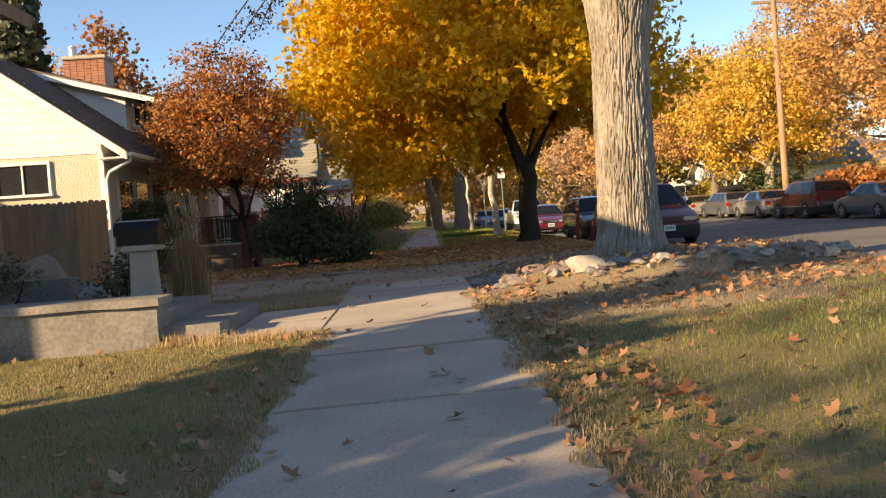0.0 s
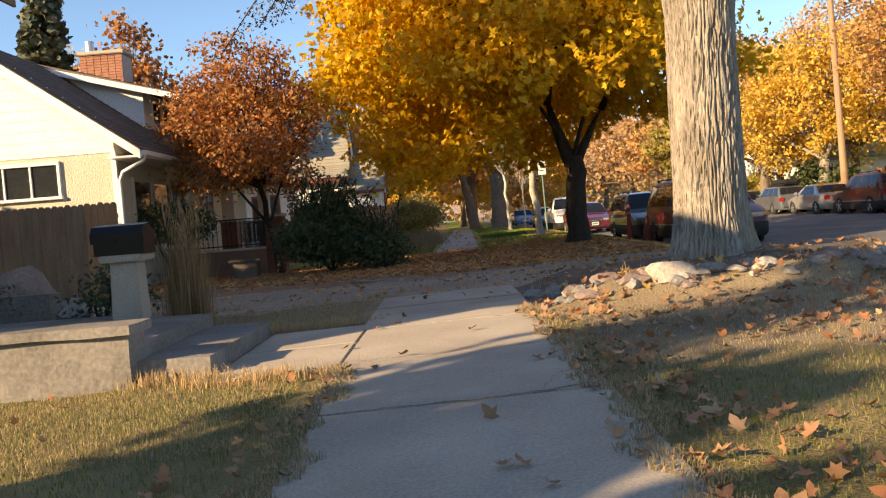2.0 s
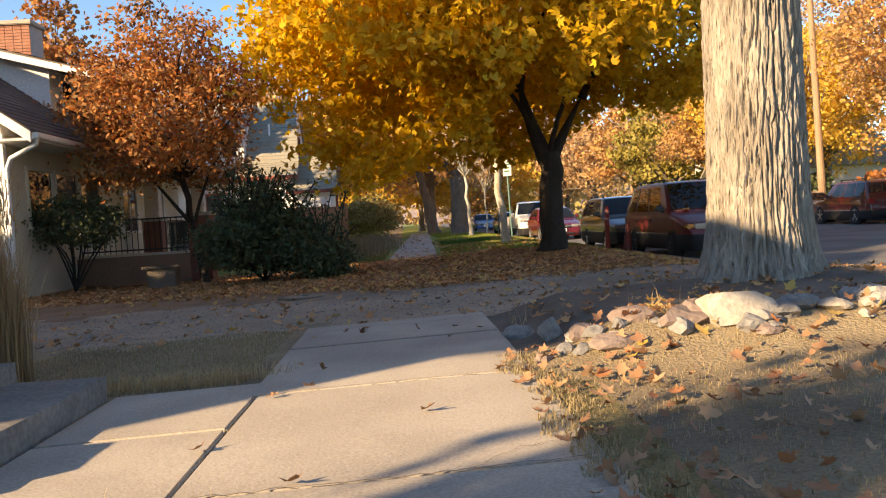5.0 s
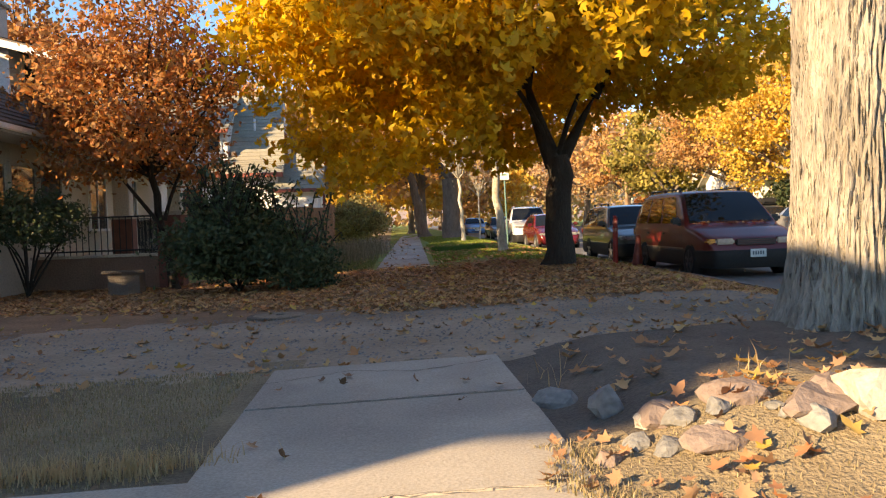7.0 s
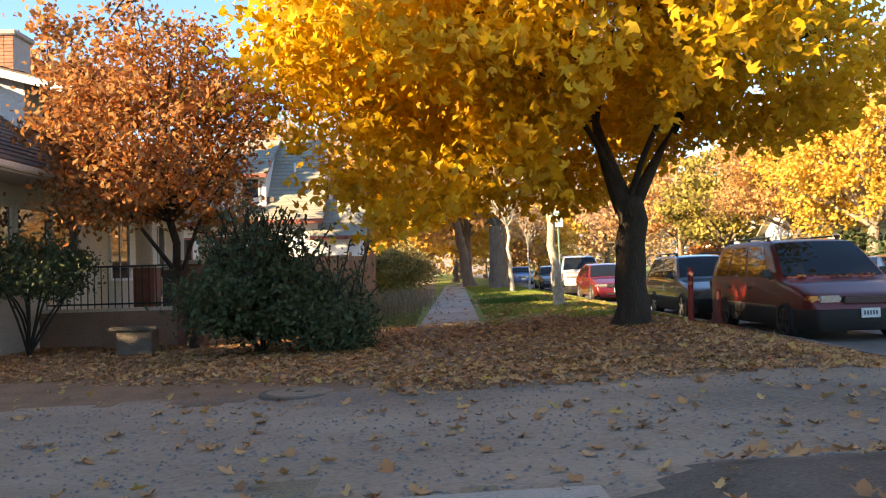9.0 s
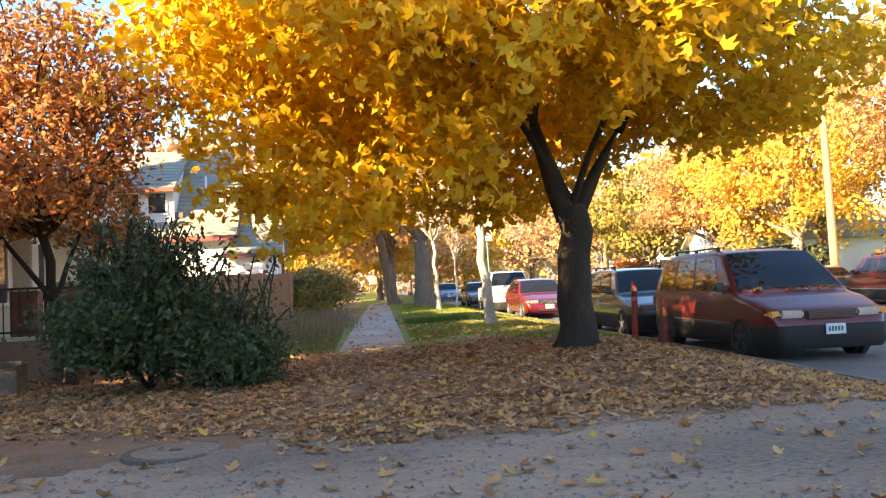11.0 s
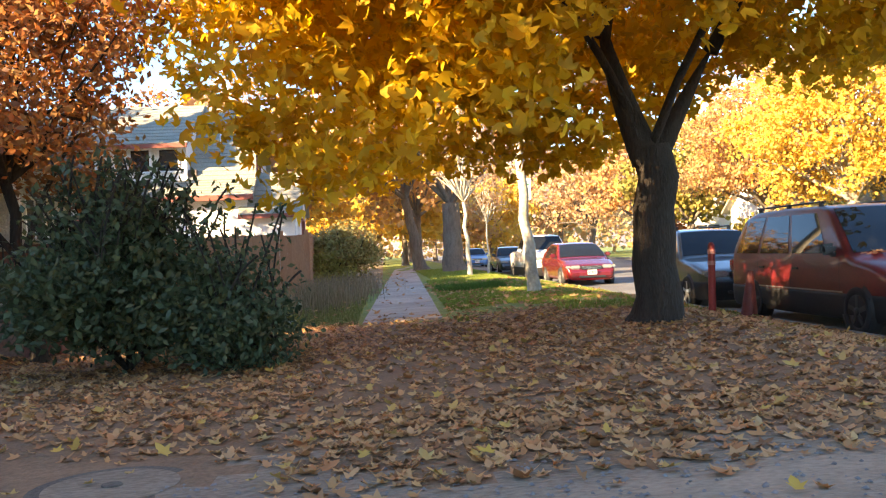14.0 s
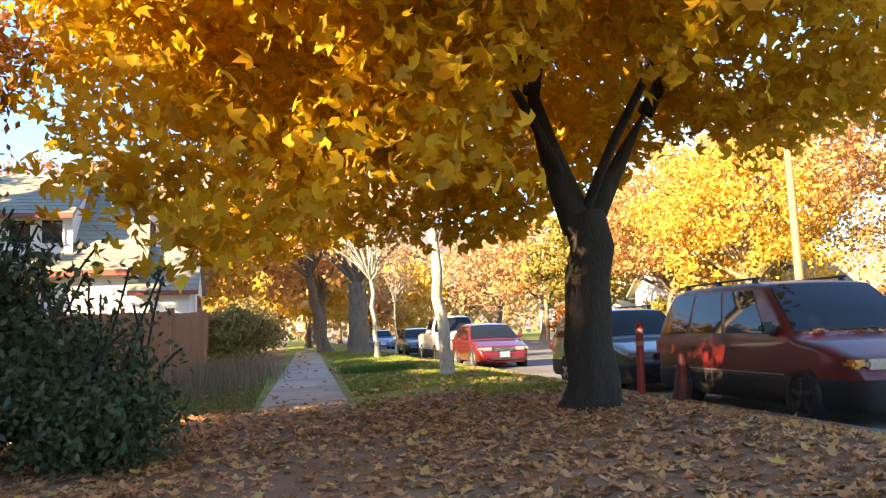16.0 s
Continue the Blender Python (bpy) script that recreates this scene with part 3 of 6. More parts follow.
def iron_rail(x0, y0, x1, y1, z0, z1):
    r = thing("railing", "black wrought iron porch railing", "railing")
    d = math.hypot(x1 - x0, y1 - y0)
    n = int(d / 0.13)
    for z in (z0 + 0.08, z1):
        part("rail", cyl((x0, y0, z), (x1, y1, z), 0.018, n=6), M_IRON, r)
    for k in range(n + 1):
        u = k / n
        p = (x0 + (x1 - x0) * u, y0 + (y1 - y0) * u)
        part("baluster", cyl((*p, z0), (*p, z1), 0.011, n=5), M_IRON, r)
    return r


def house_white():
    """The white house with a grey-green shingle roof and shed dormer."""
    h = thing("house", "white stucco house with grey-green shingle roof and red trim", "house")
    x0, x1, y0, yr, y1, ze, zr = -15.0, -4.9, 47.0, 50.6, 54.2, 3.5, 7.45
    part("wall", box(x0, x1, y0, y1, -0.3, ze), M_WHITE2, h, "white stucco wall")
    part("gable", prism([(y0, ze), (y1, ze), (yr, zr - 0.12)], "x", x0, x1), M_WHITE2, h)
    xe = x1 + 0.3
    for ya, sgn in ((y0 - 0.45, 1), (y1 + 0.45, -1)):
        # flared eave, then the steep slope
        yb, zb = y0 + 0.5, ze + 0.62
        yb = yb if sgn > 0 else y1 - 0.5
        sheet([(x0, ya, ze - 0.05), (xe, ya, ze - 0.05), (xe, yb, zb), (x0, yb, zb)], 0.1, M_SHINGLE2, h, "roof", 6)
        sheet([(x0, yb, zb), (xe, yb, zb), (xe - 0.35, yr, zr), (x0, yr, zr)], 0.1, M_SHINGLE2, h, "roof", 18)
    part("fascia", box(x0, xe, y0 - 0.5, y0 - 0.44, ze - 0.22, ze - 0.02, 0.01), M_REDTRIM, h, "red-brown fascia")
    part("vent_pipe", cyl((-6.1, 48.9, 5.5), (-6.1, 48.9, 6.15), 0.05), M_TRIM, h)
    part("roof_vent", box(-7.2, -6.8, 47.6, 47.9, 4.3, 4.55, 0.03), M_SHINGLE, h)
    # shed dormer
    d0, d1, dy = -14.0, -7.15, 47.5
    part("dormer_wall", prism([(dy, 4.0), (dy, 5.55), (yr, 7.1), (yr, 6.8)], "x", d0, d1), M_WHITE2, h)
    sheet([(d0 - 0.2, dy - 0.5, 5.5), (d1 + 0.15, dy - 0.5, 5.5), (d1 + 0.15, yr, 7.5), (d0 - 0.2, yr, 7.5)], 0.1, M_SHINGLE2, h, "dormer_roof", 12)
    part("fascia", box(d0 - 0.2, d1 + 0.15, dy - 0.56, dy - 0.5, 5.33, 5.49, 0.01), M_REDTRIM, h)
    for a in (-8.15, -9.2, -11.2, -12.2):
        window(h, "y", dy, a, a + 0.68, 4.52, 5.32, -1, 1)
    for a in (-9.6, -11.6, -13.4):
        window(h, "y", y0, a, a + 1.3, 1.5, 2.75, -1, 2, M_REDTRIM)
    window(h, "x", x1, 49.9, 50.8, 4.3, 5.5, 1, 1, M_REDTRIM)
    # entry wing
    part("wing_wall", box(-4.9, -3.0, 47.0, 49.6, -0.3, 3.0), M_WHITE2, h)
    part("wing_gable", prism([(47.0, 3.0), (49.6, 3.0), (48.3, 4.3)], "x", -4.9, -3.0), M_WHITE2, h)
    for ya, sg in ((46.7, 1), (49.9, -1)):
        sheet([(-5.2, ya, 3.0 - 0.28), (-2.85, ya, 3.0 - 0.28), (-2.85, 48.3, 4.42), (-5.2, 48.3, 4.42)], 0.09, M_SHINGLE2, h, "wing_roof", 9)
    part("fascia", box(-5.2, -2.85, 46.64, 46.7, 2.58, 2.74, 0.01), M_REDTRIM, h)
    window(h, "x", -3.0, 47.9, 48.7, 1.2, 2.5, 1, 1, M_REDTRIM)
    part("downspout", cyl((-3.12, 46.9, 0), (-3.12, 46.9, 2.7), 0.05, n=8), M_TRIM, h)
    return h


def house_plain(x0, x1, y0, y1, ze, zr, label, wallmat, roofmat, ridge="y", windows=()):
    h = thing("house", label, "house")
    part("wall", box(x0, x1, y0, y1, -0.3, ze), wallmat, h)
    if ridge == "y":
        xm = (x0 + x1) / 2
        part("gable", prism([(x0, ze), (x1, ze), (xm, zr)], "y", y0, y1), wallmat, h)
        for xe in (x1 + 0.5, x0 - 0.5):
            k = 0.5 * (zr - ze) / (xm - x0)
            sheet([(xe, y0 - 0.5, ze - k + 0.1), (xe, y1 + 0.5, ze - k + 0.1), (xm, y1 + 0.5, zr + 0.1), (xm, y0 - 0.5, zr + 0.1)], 0.14, roofmat, h, "roof", 14)
    else:
        ym = (y0 + y1) / 2
        part("gable", prism([(y0, ze), (y1, ze), (ym, zr)], "x", x0, x1), wallmat, h)
        for ye in (y1 + 0.5, y0 - 0.5):
            k = 0.5 * (zr - ze) / (ym - y0)
            sheet([(x0 - 0.5, ye, ze - k + 0.1), (x1 + 0.5, ye, ze - k + 0.1), (x1 + 0.5, ym, zr + 0.1), (x0 - 0.5, ym, zr + 0.1)], 0.14, roofmat, h, "roof", 14)
    for plane, at, a, b, c, d, out in windows:
        window(h, plane, at, a, b, c, d, out, 2)
    return h


house_cream()
house_white()
# this neighbouring house stays out of view; walls and roof are sized to cast shade
house_plain(-17.0, -9.75, 5.6, 15.8, 5.1, 8.1, "unseen neighbouring house with brown roof, shaped for its shade", M_STUCCO, M_SHINGLE, "x", [("x", -9.75, 6, 7.5, 1.2, 2.6, 1), ("x", -9.75, 10, 11.5, 1.2, 2.6, 1)])
house_plain(24.0, 33.0, 62.0, 72.0, 3.2, 6.4, "white gabled house across the street", M_WHITE2, M_SHINGLE2, "x", [("x", 24.0, 63.5, 65, 1, 2.4, -1), ("x", 24.0, 67, 68.5, 1, 2.4, -1), ("x", 24.0, 66.2, 67.4, 4, 5, -1)])
house_plain(24.0, 34.0, 84.0, 95.0, 3.2, 6.6, "pale house with grey roof across the street", M_WHITE2, M_SHINGLE2, "y", [("x", 24.0, 86, 88, 1, 2.4, -1), ("y", 84.0, 26, 28, 1, 2.4, -1), ("y", 84.0, 30, 32, 1, 2.4, -1)])
house_plain(27.0, 36.0, 36.0, 48.0, 3.2, 6.4, "tan house behind trees across the street", M_STUCCO, M_SHINGLE, "y", [("x", 27.0, 40, 42, 1, 2.4, -1), ("x", 27.0, 45, 47, 1, 2.4, -1)])



def near_porch():
    """The brown porch at the head of the front steps."""
    h = thing("porch", "dark brown timber porch at the head of the front steps", "porch")
    # near end, out of view, is lengthened to shade the bed and old trunk
    part("porch_roof", prism([(-9.7, 5.2), (-5.65, 4.5), (-5.65, 4.63), (-9.7, 5.36)], "y", 5.6, 15.55), M_SHINGLE, h)
    part("eave_board", box(-5.66, -5.62, 5.6, 15.55, 4.4, 4.62), M_FENCE, h)
    part("beam", box(-6.4, -6.2, 5.8, 15.35, 4.2, 4.5, 0.01), M_FENCE, h)
    for y in (9.3, 15.15):
        part("post", box(-6.39, -6.21, y - 0.09, y + 0.09, -0.2, 4.2, 0.01), M_FENCE, h)
    part("deck", box(-9.58, -7.38, 9.0, 15.4, -0.1, 0.45, 0.01), M_STONE_STEP, h)


near_porch()
pw = thing("porch_wall", "low plain brown stucco porch wall", "wall")
part("core", box(-7.5, -4.87, 27.0, 27.25, -0.2, 0.56), M_PLINTH, pw)
part("coping", box(-7.54, -4.87, 26.96, 27.29, 0.56, 0.62, 0.01), M_STUCCO, pw)
iron_rail(-7.4, 27.1, -4.9, 27.1, 0.62, 1.42)
for x, y in ((-4.6, 27.15), (-6.85, 31.2), (-6.85, 36.6)):
    p = thing("brick_pier", "dark red brick porch pier", "pier", group="porch piers")
    part("shaft", box(x - 0.25, x + 0.25, y - 0.25, y + 0.25, -0.2, 1.42, 0.01), M_BRICKD, p)
    part("cap", box(x - 0.3, x + 0.3, y - 0.3, y + 0.3, 1.42, 1.5, 0.015), M_CONC, p)
iron_rail(-4.7, 27.5, -6.4, 31.0, 0.5, 1.35)
iron_rail(-6.85, 31.6, -6.85, 36.3, 0.7, 1.45)


def board_fence(label, x0, x1, y, top, w, material, caps=True, lean=0.0, alt=None, y1=None):
    f = thing("fence", label, "fence")
    y1 = y if y1 is None else y1
    d = math.hypot(x1 - x0, y1 - y)
    n = max(1, int(d / w))
    g = random.Random(int(d * 10))
    z = float(gz(x0, y)) - 0.1
    ang = math.atan2(y1 - y, x1 - x0)
    for k in range(n):
        u = (k + 0.5) / n
        px, py, hh = x0 + (x1 - x0) * u, y + (y1 - y) * u, top + g.uniform(-0.02, 0.02)
        a = w * 0.492
        pts = [(-a, 0), (a, 0), (a, hh - z - 0.05), (a * 0.5, hh - z), (-a * 0.5, hh - z), (-a, hh - z - 0.05)] if caps else [(-a, 0), (a, 0), (a, hh - z), (-a, hh - z)]
        o = part("board", prism(pts, "y", -0.011, 0.011), alt if alt and k >= n - 5 else material, f)
        o.matrix_basis = Matrix.Translation((px, py + g.uniform(-0.006, 0.006), z)) @ Matrix.Rotation(ang + g.uniform(-0.02, 0.02), 4, "Z")
    m = Matrix.Translation((x0, y, 0)) @ Matrix.Rotation(ang, 4, "Z")
    for zz in (0.4, top - 0.3):
        o = part("rail", box(0, d, 0.015, 0.055, zz - 0.045, zz + 0.045), material, f)
        o.matrix_basis = m
    for k in range(int(d / 2.3) + 1):
        o = part("post", box(-0.05, 0.05, -0.045, 0.06, z, top + (0.0 if caps else 0.12), 0.008), alt if (alt and not caps) else material, f)
        o.matrix_basis = m @ Matrix.Translation((min(d, k * 2.3 + (0.0 if not caps else 0.05)), 0.06, 0))
    return f


board_fence("weathered dog-eared cedar fence with an orange gate end", -13.5, -6.95, 22.0, 1.92, 0.14, M_FENCE, alt=M_FENCE2)
board_fence("tall red-brown stained board fence", -6.2, -2.75, 38.6, 1.75, 0.15, M_FENCE3, caps=False)
board_fence("tall red-brown stained board fence", -2.7, -1.95, 38.62, 1.72, 0.15, M_FENCE3, caps=False)
board_fence("tall red-brown stained board fence", -1.95, -2.3, 38.7, 1.72, 0.15, M_FENCE3, caps=False, y1=46.5)
pk = board_fence("weathered low picket fence beside the porch", -6.1, -4.4, 33.0, 1.2, 0.13, M_FENCE)
pk2 = board_fence("white picket fence across the street", 22.3, 22.6, 34.5, 1.7, 0.22, M_TRIM, y1=41.0)

# ---- trees ----
def old_trunk():
    """The big grey trunk with deep furrowed bark beside the stone-edged bed."""
    cx, cy = 3.4, 14.25
    z0 = float(gz(cx, cy)) - 0.15
    root = thing("tree", "massive old tree with deeply furrowed grey bark", "tree", Matrix.Translation((cx, cy, z0)))
    nt, nh, H = 320, 150, 4.6
    th = np.linspace(0, 2 * np.pi, nt, endpoint=False)
    v = np.zeros((nh, nt, 3))
    for i, u in enumerate(np.linspace(0, 1, nh)):
        z = u * H
        r = 0.41 + 0.02 * (1 - u) + 0.2 * math.exp(-z / 0.2) + 0.07 * math.exp(-z / 0.7) + 0.24 * max(0, (z - 3.0) / 1.4) ** 1.6
        for j, w in enumerate(th):
            lobe = 0.12 * math.exp(-z / 0.5) * math.cos(5 * w + 0.7) + 0.02 * math.cos(3 * w + 1.3 * z)
            x, y = math.cos(w), math.sin(w)
            f = noise.noise((x * 12.5, y * 12.5, z * 1.5)) + 0.6 * noise.noise((x * 24, y * 24, z * 4.0 + 7))
            ridge = -0.05 * max(0, 1 - abs(f) * 3.8) + 0.012 * noise.noise((x * 20, y * 20, z * 9))
            knob = 0.05 * math.exp(-((w - 4.45) / 0.10) ** 2 - ((z - 3.75) / 0.12) ** 2) - 0.05 * math.exp(-((w - 4.45) / 0.05) ** 2 - ((z - 3.75) / 0.06) ** 2)
            rr = r + lobe * 0.5 + ridge + knob
            v[i, j] = (x * rr + 0.10 * u * u, y * rr * (0.96), z)
    a = (np.arange(nh - 1)[:, None] * nt + np.arange(nt)[None]).ravel()
    b = (np.arange(nh - 1)[:, None] * nt + (np.arange(nt)[None] + 1) % nt).ravel()
    part("trunk", smooth(fast_mesh("trunk", v.reshape(-1, 3), np.stack([a, b, b + nt, a + nt], 1))), M_BARK, root)
    o = np.array((cx, cy, z0))
    pts, cs = crown_points((3.2, 14.4, 12.0), (7.5, 7.0, 4.6), 300, 18, 0.5, -0.75, 0.4, 9)
    g = np.random.default_rng(9)
    tubes = []
    for tip, r in (((1.3, 13.8, 8.5), 0.34), ((5.6, 14.8, 8.6), 0.36), ((3.8, 16.2, 9.0), 0.25), ((2.8, 12.2, 9.0), 0.22)):
        tubes += limbs_to((3.5 + (tip[0] - 3.5) * 0.06, 14.25, 4.35), [tip], r, 12, 0.1, g)
        tubes += limbs_to(tip, cs[np.argsort(np.linalg.norm(cs - np.array(tip), axis=1))[3:60:6]], r * 0.35, 6, 0.4, g)
    vv, ff = join_tubes(tubes)
    part("limb_structure", smooth(fast_mesh("limbs", vv - o, ff)), M_BARK, root)
    # a thin hanging branch; its leaves' silhouette darkness is put into their colour
    tw, lp = [], []
    for s, e in (((-1.0, 22.5, 8.6), (-4.9, 24.0, 5.3)), ((-0.8, 22.5, 8.4), (-4.0, 24.2, 5.9)), ((-1.2, 22.4, 8.8), (-3.4, 24.0, 6.1))):
        tw += limbs_to(s, [e], 0.03, 5, 0.25, g) + limbs_to((2.4, 15.2, 8.9), [s], 0.04, 5, 0.9, g)
        for k in range(150):
            u = g.uniform(0.6, 1.04)
            lp.append(np.array(s) * (1 - u) + np.array(e) * u + g.normal(0, 0.13, 3))
    vv, ff = join_tubes(tw)
    part("hanging_branch", fast_mesh("twigs", vv - o, ff), M_BARKD, root)
    me = leaves("hanging_leaves", np.array(lp) - o, g.uniform(0.07, 0.13, len(lp)), OVAL)
    me.materials.append(leaf_mat("silhouette_dark_leaves", [(0.05, 0.035, 0.025), (0.09, 0.06, 0.04)], 0.1))
    part("hanging_leaves", me, None, root)
    me = leaves("crown", pts - o, g.uniform(0.1, 0.2, len(pts)), MAPLE3)
    me.materials.append(L_YELLOW)
    part("crown", me, None, root)


old_trunk()


def maple_gap(p):
    """Where the golden maple has leaves: above its browsed underside, and not before its fork."""
    x, y, z = p.T
    low = 1.95 + 0.25 * np.sin(x * 1.7) + 0.2 * np.sin(y * 1.3 + x) + 0.3 * np.clip(x - 3.6, 0, 4) + 0.12 * np.clip(x, 0, 3.6)
    fork = (np.abs(x - 3.5) < 1.5) & (y < 25.6) & (z < 3.5 + 0.4 * np.sin(x * 5))
    return (z > low) & ~fork


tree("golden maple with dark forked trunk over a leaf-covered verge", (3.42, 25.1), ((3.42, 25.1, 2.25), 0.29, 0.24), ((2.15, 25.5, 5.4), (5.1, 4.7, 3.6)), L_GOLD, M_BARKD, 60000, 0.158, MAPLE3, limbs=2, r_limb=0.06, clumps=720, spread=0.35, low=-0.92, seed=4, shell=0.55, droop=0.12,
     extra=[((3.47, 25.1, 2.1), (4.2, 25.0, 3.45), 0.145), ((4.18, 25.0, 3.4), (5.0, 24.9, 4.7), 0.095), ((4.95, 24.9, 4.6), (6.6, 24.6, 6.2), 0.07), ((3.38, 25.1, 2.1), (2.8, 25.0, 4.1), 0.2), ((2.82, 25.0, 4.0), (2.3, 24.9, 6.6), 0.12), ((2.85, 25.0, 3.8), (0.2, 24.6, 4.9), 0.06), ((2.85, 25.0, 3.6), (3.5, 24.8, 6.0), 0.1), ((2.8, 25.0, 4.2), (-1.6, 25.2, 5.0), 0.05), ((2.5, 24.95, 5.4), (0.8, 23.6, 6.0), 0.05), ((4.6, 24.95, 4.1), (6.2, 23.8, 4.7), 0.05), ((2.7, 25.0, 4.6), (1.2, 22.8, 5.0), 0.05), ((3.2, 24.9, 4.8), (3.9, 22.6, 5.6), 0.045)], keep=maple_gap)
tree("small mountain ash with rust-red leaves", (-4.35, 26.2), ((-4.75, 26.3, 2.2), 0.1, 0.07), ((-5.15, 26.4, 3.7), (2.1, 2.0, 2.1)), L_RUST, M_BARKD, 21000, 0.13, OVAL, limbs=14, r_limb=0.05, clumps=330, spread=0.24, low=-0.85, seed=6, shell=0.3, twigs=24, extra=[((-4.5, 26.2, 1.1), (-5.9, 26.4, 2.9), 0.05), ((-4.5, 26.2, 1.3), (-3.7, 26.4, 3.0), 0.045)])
# the verge
tree("young tree with pale peeling trunk and russet leaves", (3.4, 33.5), ((3.15, 33.6, 3.4), 0.14, 0.1), ((3.2, 34.0, 6.0), (2.6, 2.6, 2.9)), L_PALE, M_BARKW, 5200, 0.2, MAPLE, clumps=170, spread=0.35, seed=11, limbs=14, r_limb=0.06)
tree("slender pale-barked birch, nearly bare", (3.45, 48.2), ((3.3, 48.2, 3.0), 0.1, 0.07), ((3.0, 48.2, 5.6), (1.8, 1.8, 3.2)), L_PALE, M_BARKW, 1200, 0.18, OVAL, clumps=90, spread=0.3, seed=12, limbs=40, r_limb=0.035)
tree("sapling with pale bare stem", (4.4, 50.0), ((4.4, 50, 2.2), 0.05, 0.03), ((4.4, 50, 3.4), (1.0, 1.0, 1.4)), L_PALE, M_BARKW, 500, 0.16, OVAL, clumps=40, spread=0.2, seed=13, limbs=14, r_limb=0.02)
tree("old street tree with thick dark trunk", (3.5, 56.0), ((3.4, 56, 3.4), 0.55, 0.42), ((3.0, 57, 7.0), (5, 4.5, 3.6)), L_ORANGE, M_BARKM, 5600, 0.22, CLUMP, clumps=200, spread=0.5, seed=14, r_limb=0.14, twigs=30)
tree("old street tree with leaning dark trunk", (2.2, 64.0), ((1.4, 64, 4.2), 0.38, 0.24), ((0.8, 65, 7.4), (5.2, 5, 4)), L_ORANGE, M_BARKM, 5600, 0.24, CLUMP, clumps=200, spread=0.55, seed=15, r_limb=0.14, twigs=30)
for k, (x, y, m, sc) in enumerate([(2.6, 76, L_ORANGE, 1.0), (-4.5, 62, L_YELLOW, 0.85), (-5.5, 74, L_ORANGE, 1.0), (-4.0, 88, L_YELLOW, 0.9), (3.0, 90, L_YELLOW, 1.0), (2.8, 106, L_ORANGE, 1.1), (-5, 104, L_ORANGE, 1.1), (-2, 125, L_ORANGE, 1.3), (7, 130, L_PALE, 1.3), (14, 140, L_ORANGE, 1.4)]):
    tree("autumn street tree along the sidewalk", (x, y), ((x, y, 3.6 * sc), 0.34, 0.24), ((x, y, 6.6 * sc), (4.2 * sc, 4.2 * sc, 3.9 * sc)), m, M_BARKM, 3000, 0.36 * sc, CLUMP, clumps=170, spread=0.55 * sc, seed=20 + k, r_limb=0.12, low=-0.8, group="far street trees")
# across the street
for k, (x, y, m, h, r) in enumerate([(22.8, 55, L_YELLOW, 7.6, 5.0), (25.8, 40, L_ORANGE, 8.4, 5.0), (23, 30, L_ORANGE, 8.4, 5.2), (22.2, 63, L_ORANGE, 7.6, 4.6), (22, 75, L_OLIVE, 6.5, 4.2), (22.2, 88, L_ORANGE, 8, 5), (22, 104, L_PALE, 8, 5), (27, 47, L_ORANGE, 10, 6), (29, 34, L_ORANGE, 10.5, 6), (27, 60, L_PALE, 9.5, 5.5), (27, 78, L_YELLOW, 9, 5.5), (22, 120, L_ORANGE, 9, 6)]):
    tree("broad orange autumn tree across the street", (x, y), ((x + 0.3, y, h * 0.36), 0.42, 0.3), ((x, y, h * 0.86), (r, r, h * 0.56)), m, M_BARK if m is L_YELLOW else M_BARKM, 17000 if y < 70 else 5000, 0.18 if y < 70 else 0.32, CLUMP, clumps=300 if y < 70 else 200, spread=0.42, seed=40 + k, r_limb=0.15, low=-0.85, group="trees across the street", twigs=40, limbs=16)
# behind the houses
for k, (x, y, m, h, r) in enumerate([(-12.5, 62, L_RUST, 8.2, 4.2), (-20, 52, L_PALE, 6.2, 3), (-12.6, 39.3, L_RUST, 7.6, 1.6), (-17.6, 46, L_PALE, 8.0, 2.8), (-9, 72, L_ORANGE, 10, 5), (-21, 66, L_ORANGE, 7.5, 4), (-17.5, 62, L_PALE, 6.5, 3)]):
    tree("tall russet tree behind the houses", (x, y), ((x, y, h * 0.4), 0.3, 0.2), ((x, y, h * 0.8), (r, r, h * 0.5)), m, M_BARKM, 6500, 0.19, CLUMP, clumps=300, spread=0.36, seed=60 + k, limbs=40, r_limb=0.09, low=-0.8, group="trees behind the houses", twigs=60)
# unseen trees added beside the lawns, placed and sized only for their cast shade
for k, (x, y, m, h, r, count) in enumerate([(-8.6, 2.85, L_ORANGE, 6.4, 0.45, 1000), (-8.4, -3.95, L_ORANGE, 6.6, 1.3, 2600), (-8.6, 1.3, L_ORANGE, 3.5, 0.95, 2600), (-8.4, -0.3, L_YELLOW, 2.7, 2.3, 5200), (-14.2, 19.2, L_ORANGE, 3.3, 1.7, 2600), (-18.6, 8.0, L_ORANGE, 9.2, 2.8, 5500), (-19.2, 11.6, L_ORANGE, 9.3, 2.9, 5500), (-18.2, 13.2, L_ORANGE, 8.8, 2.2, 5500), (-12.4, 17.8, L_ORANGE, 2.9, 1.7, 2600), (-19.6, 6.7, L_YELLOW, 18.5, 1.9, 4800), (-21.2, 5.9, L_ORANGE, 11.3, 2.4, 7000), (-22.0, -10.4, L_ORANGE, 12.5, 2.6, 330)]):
    tree("unseen autumn tree added to shade the lawn and verge", (x, y), ((x, y, h * 0.4), 0.3, 0.2), ((x, y, h * 0.8), (r, r, h * 0.42)), m, M_BARKM, count, 0.26, CLUMP, clumps=170, spread=0.3, seed=80 + k, limbs=20, r_limb=0.09, low=-0.8, group="trees beside the lawn")


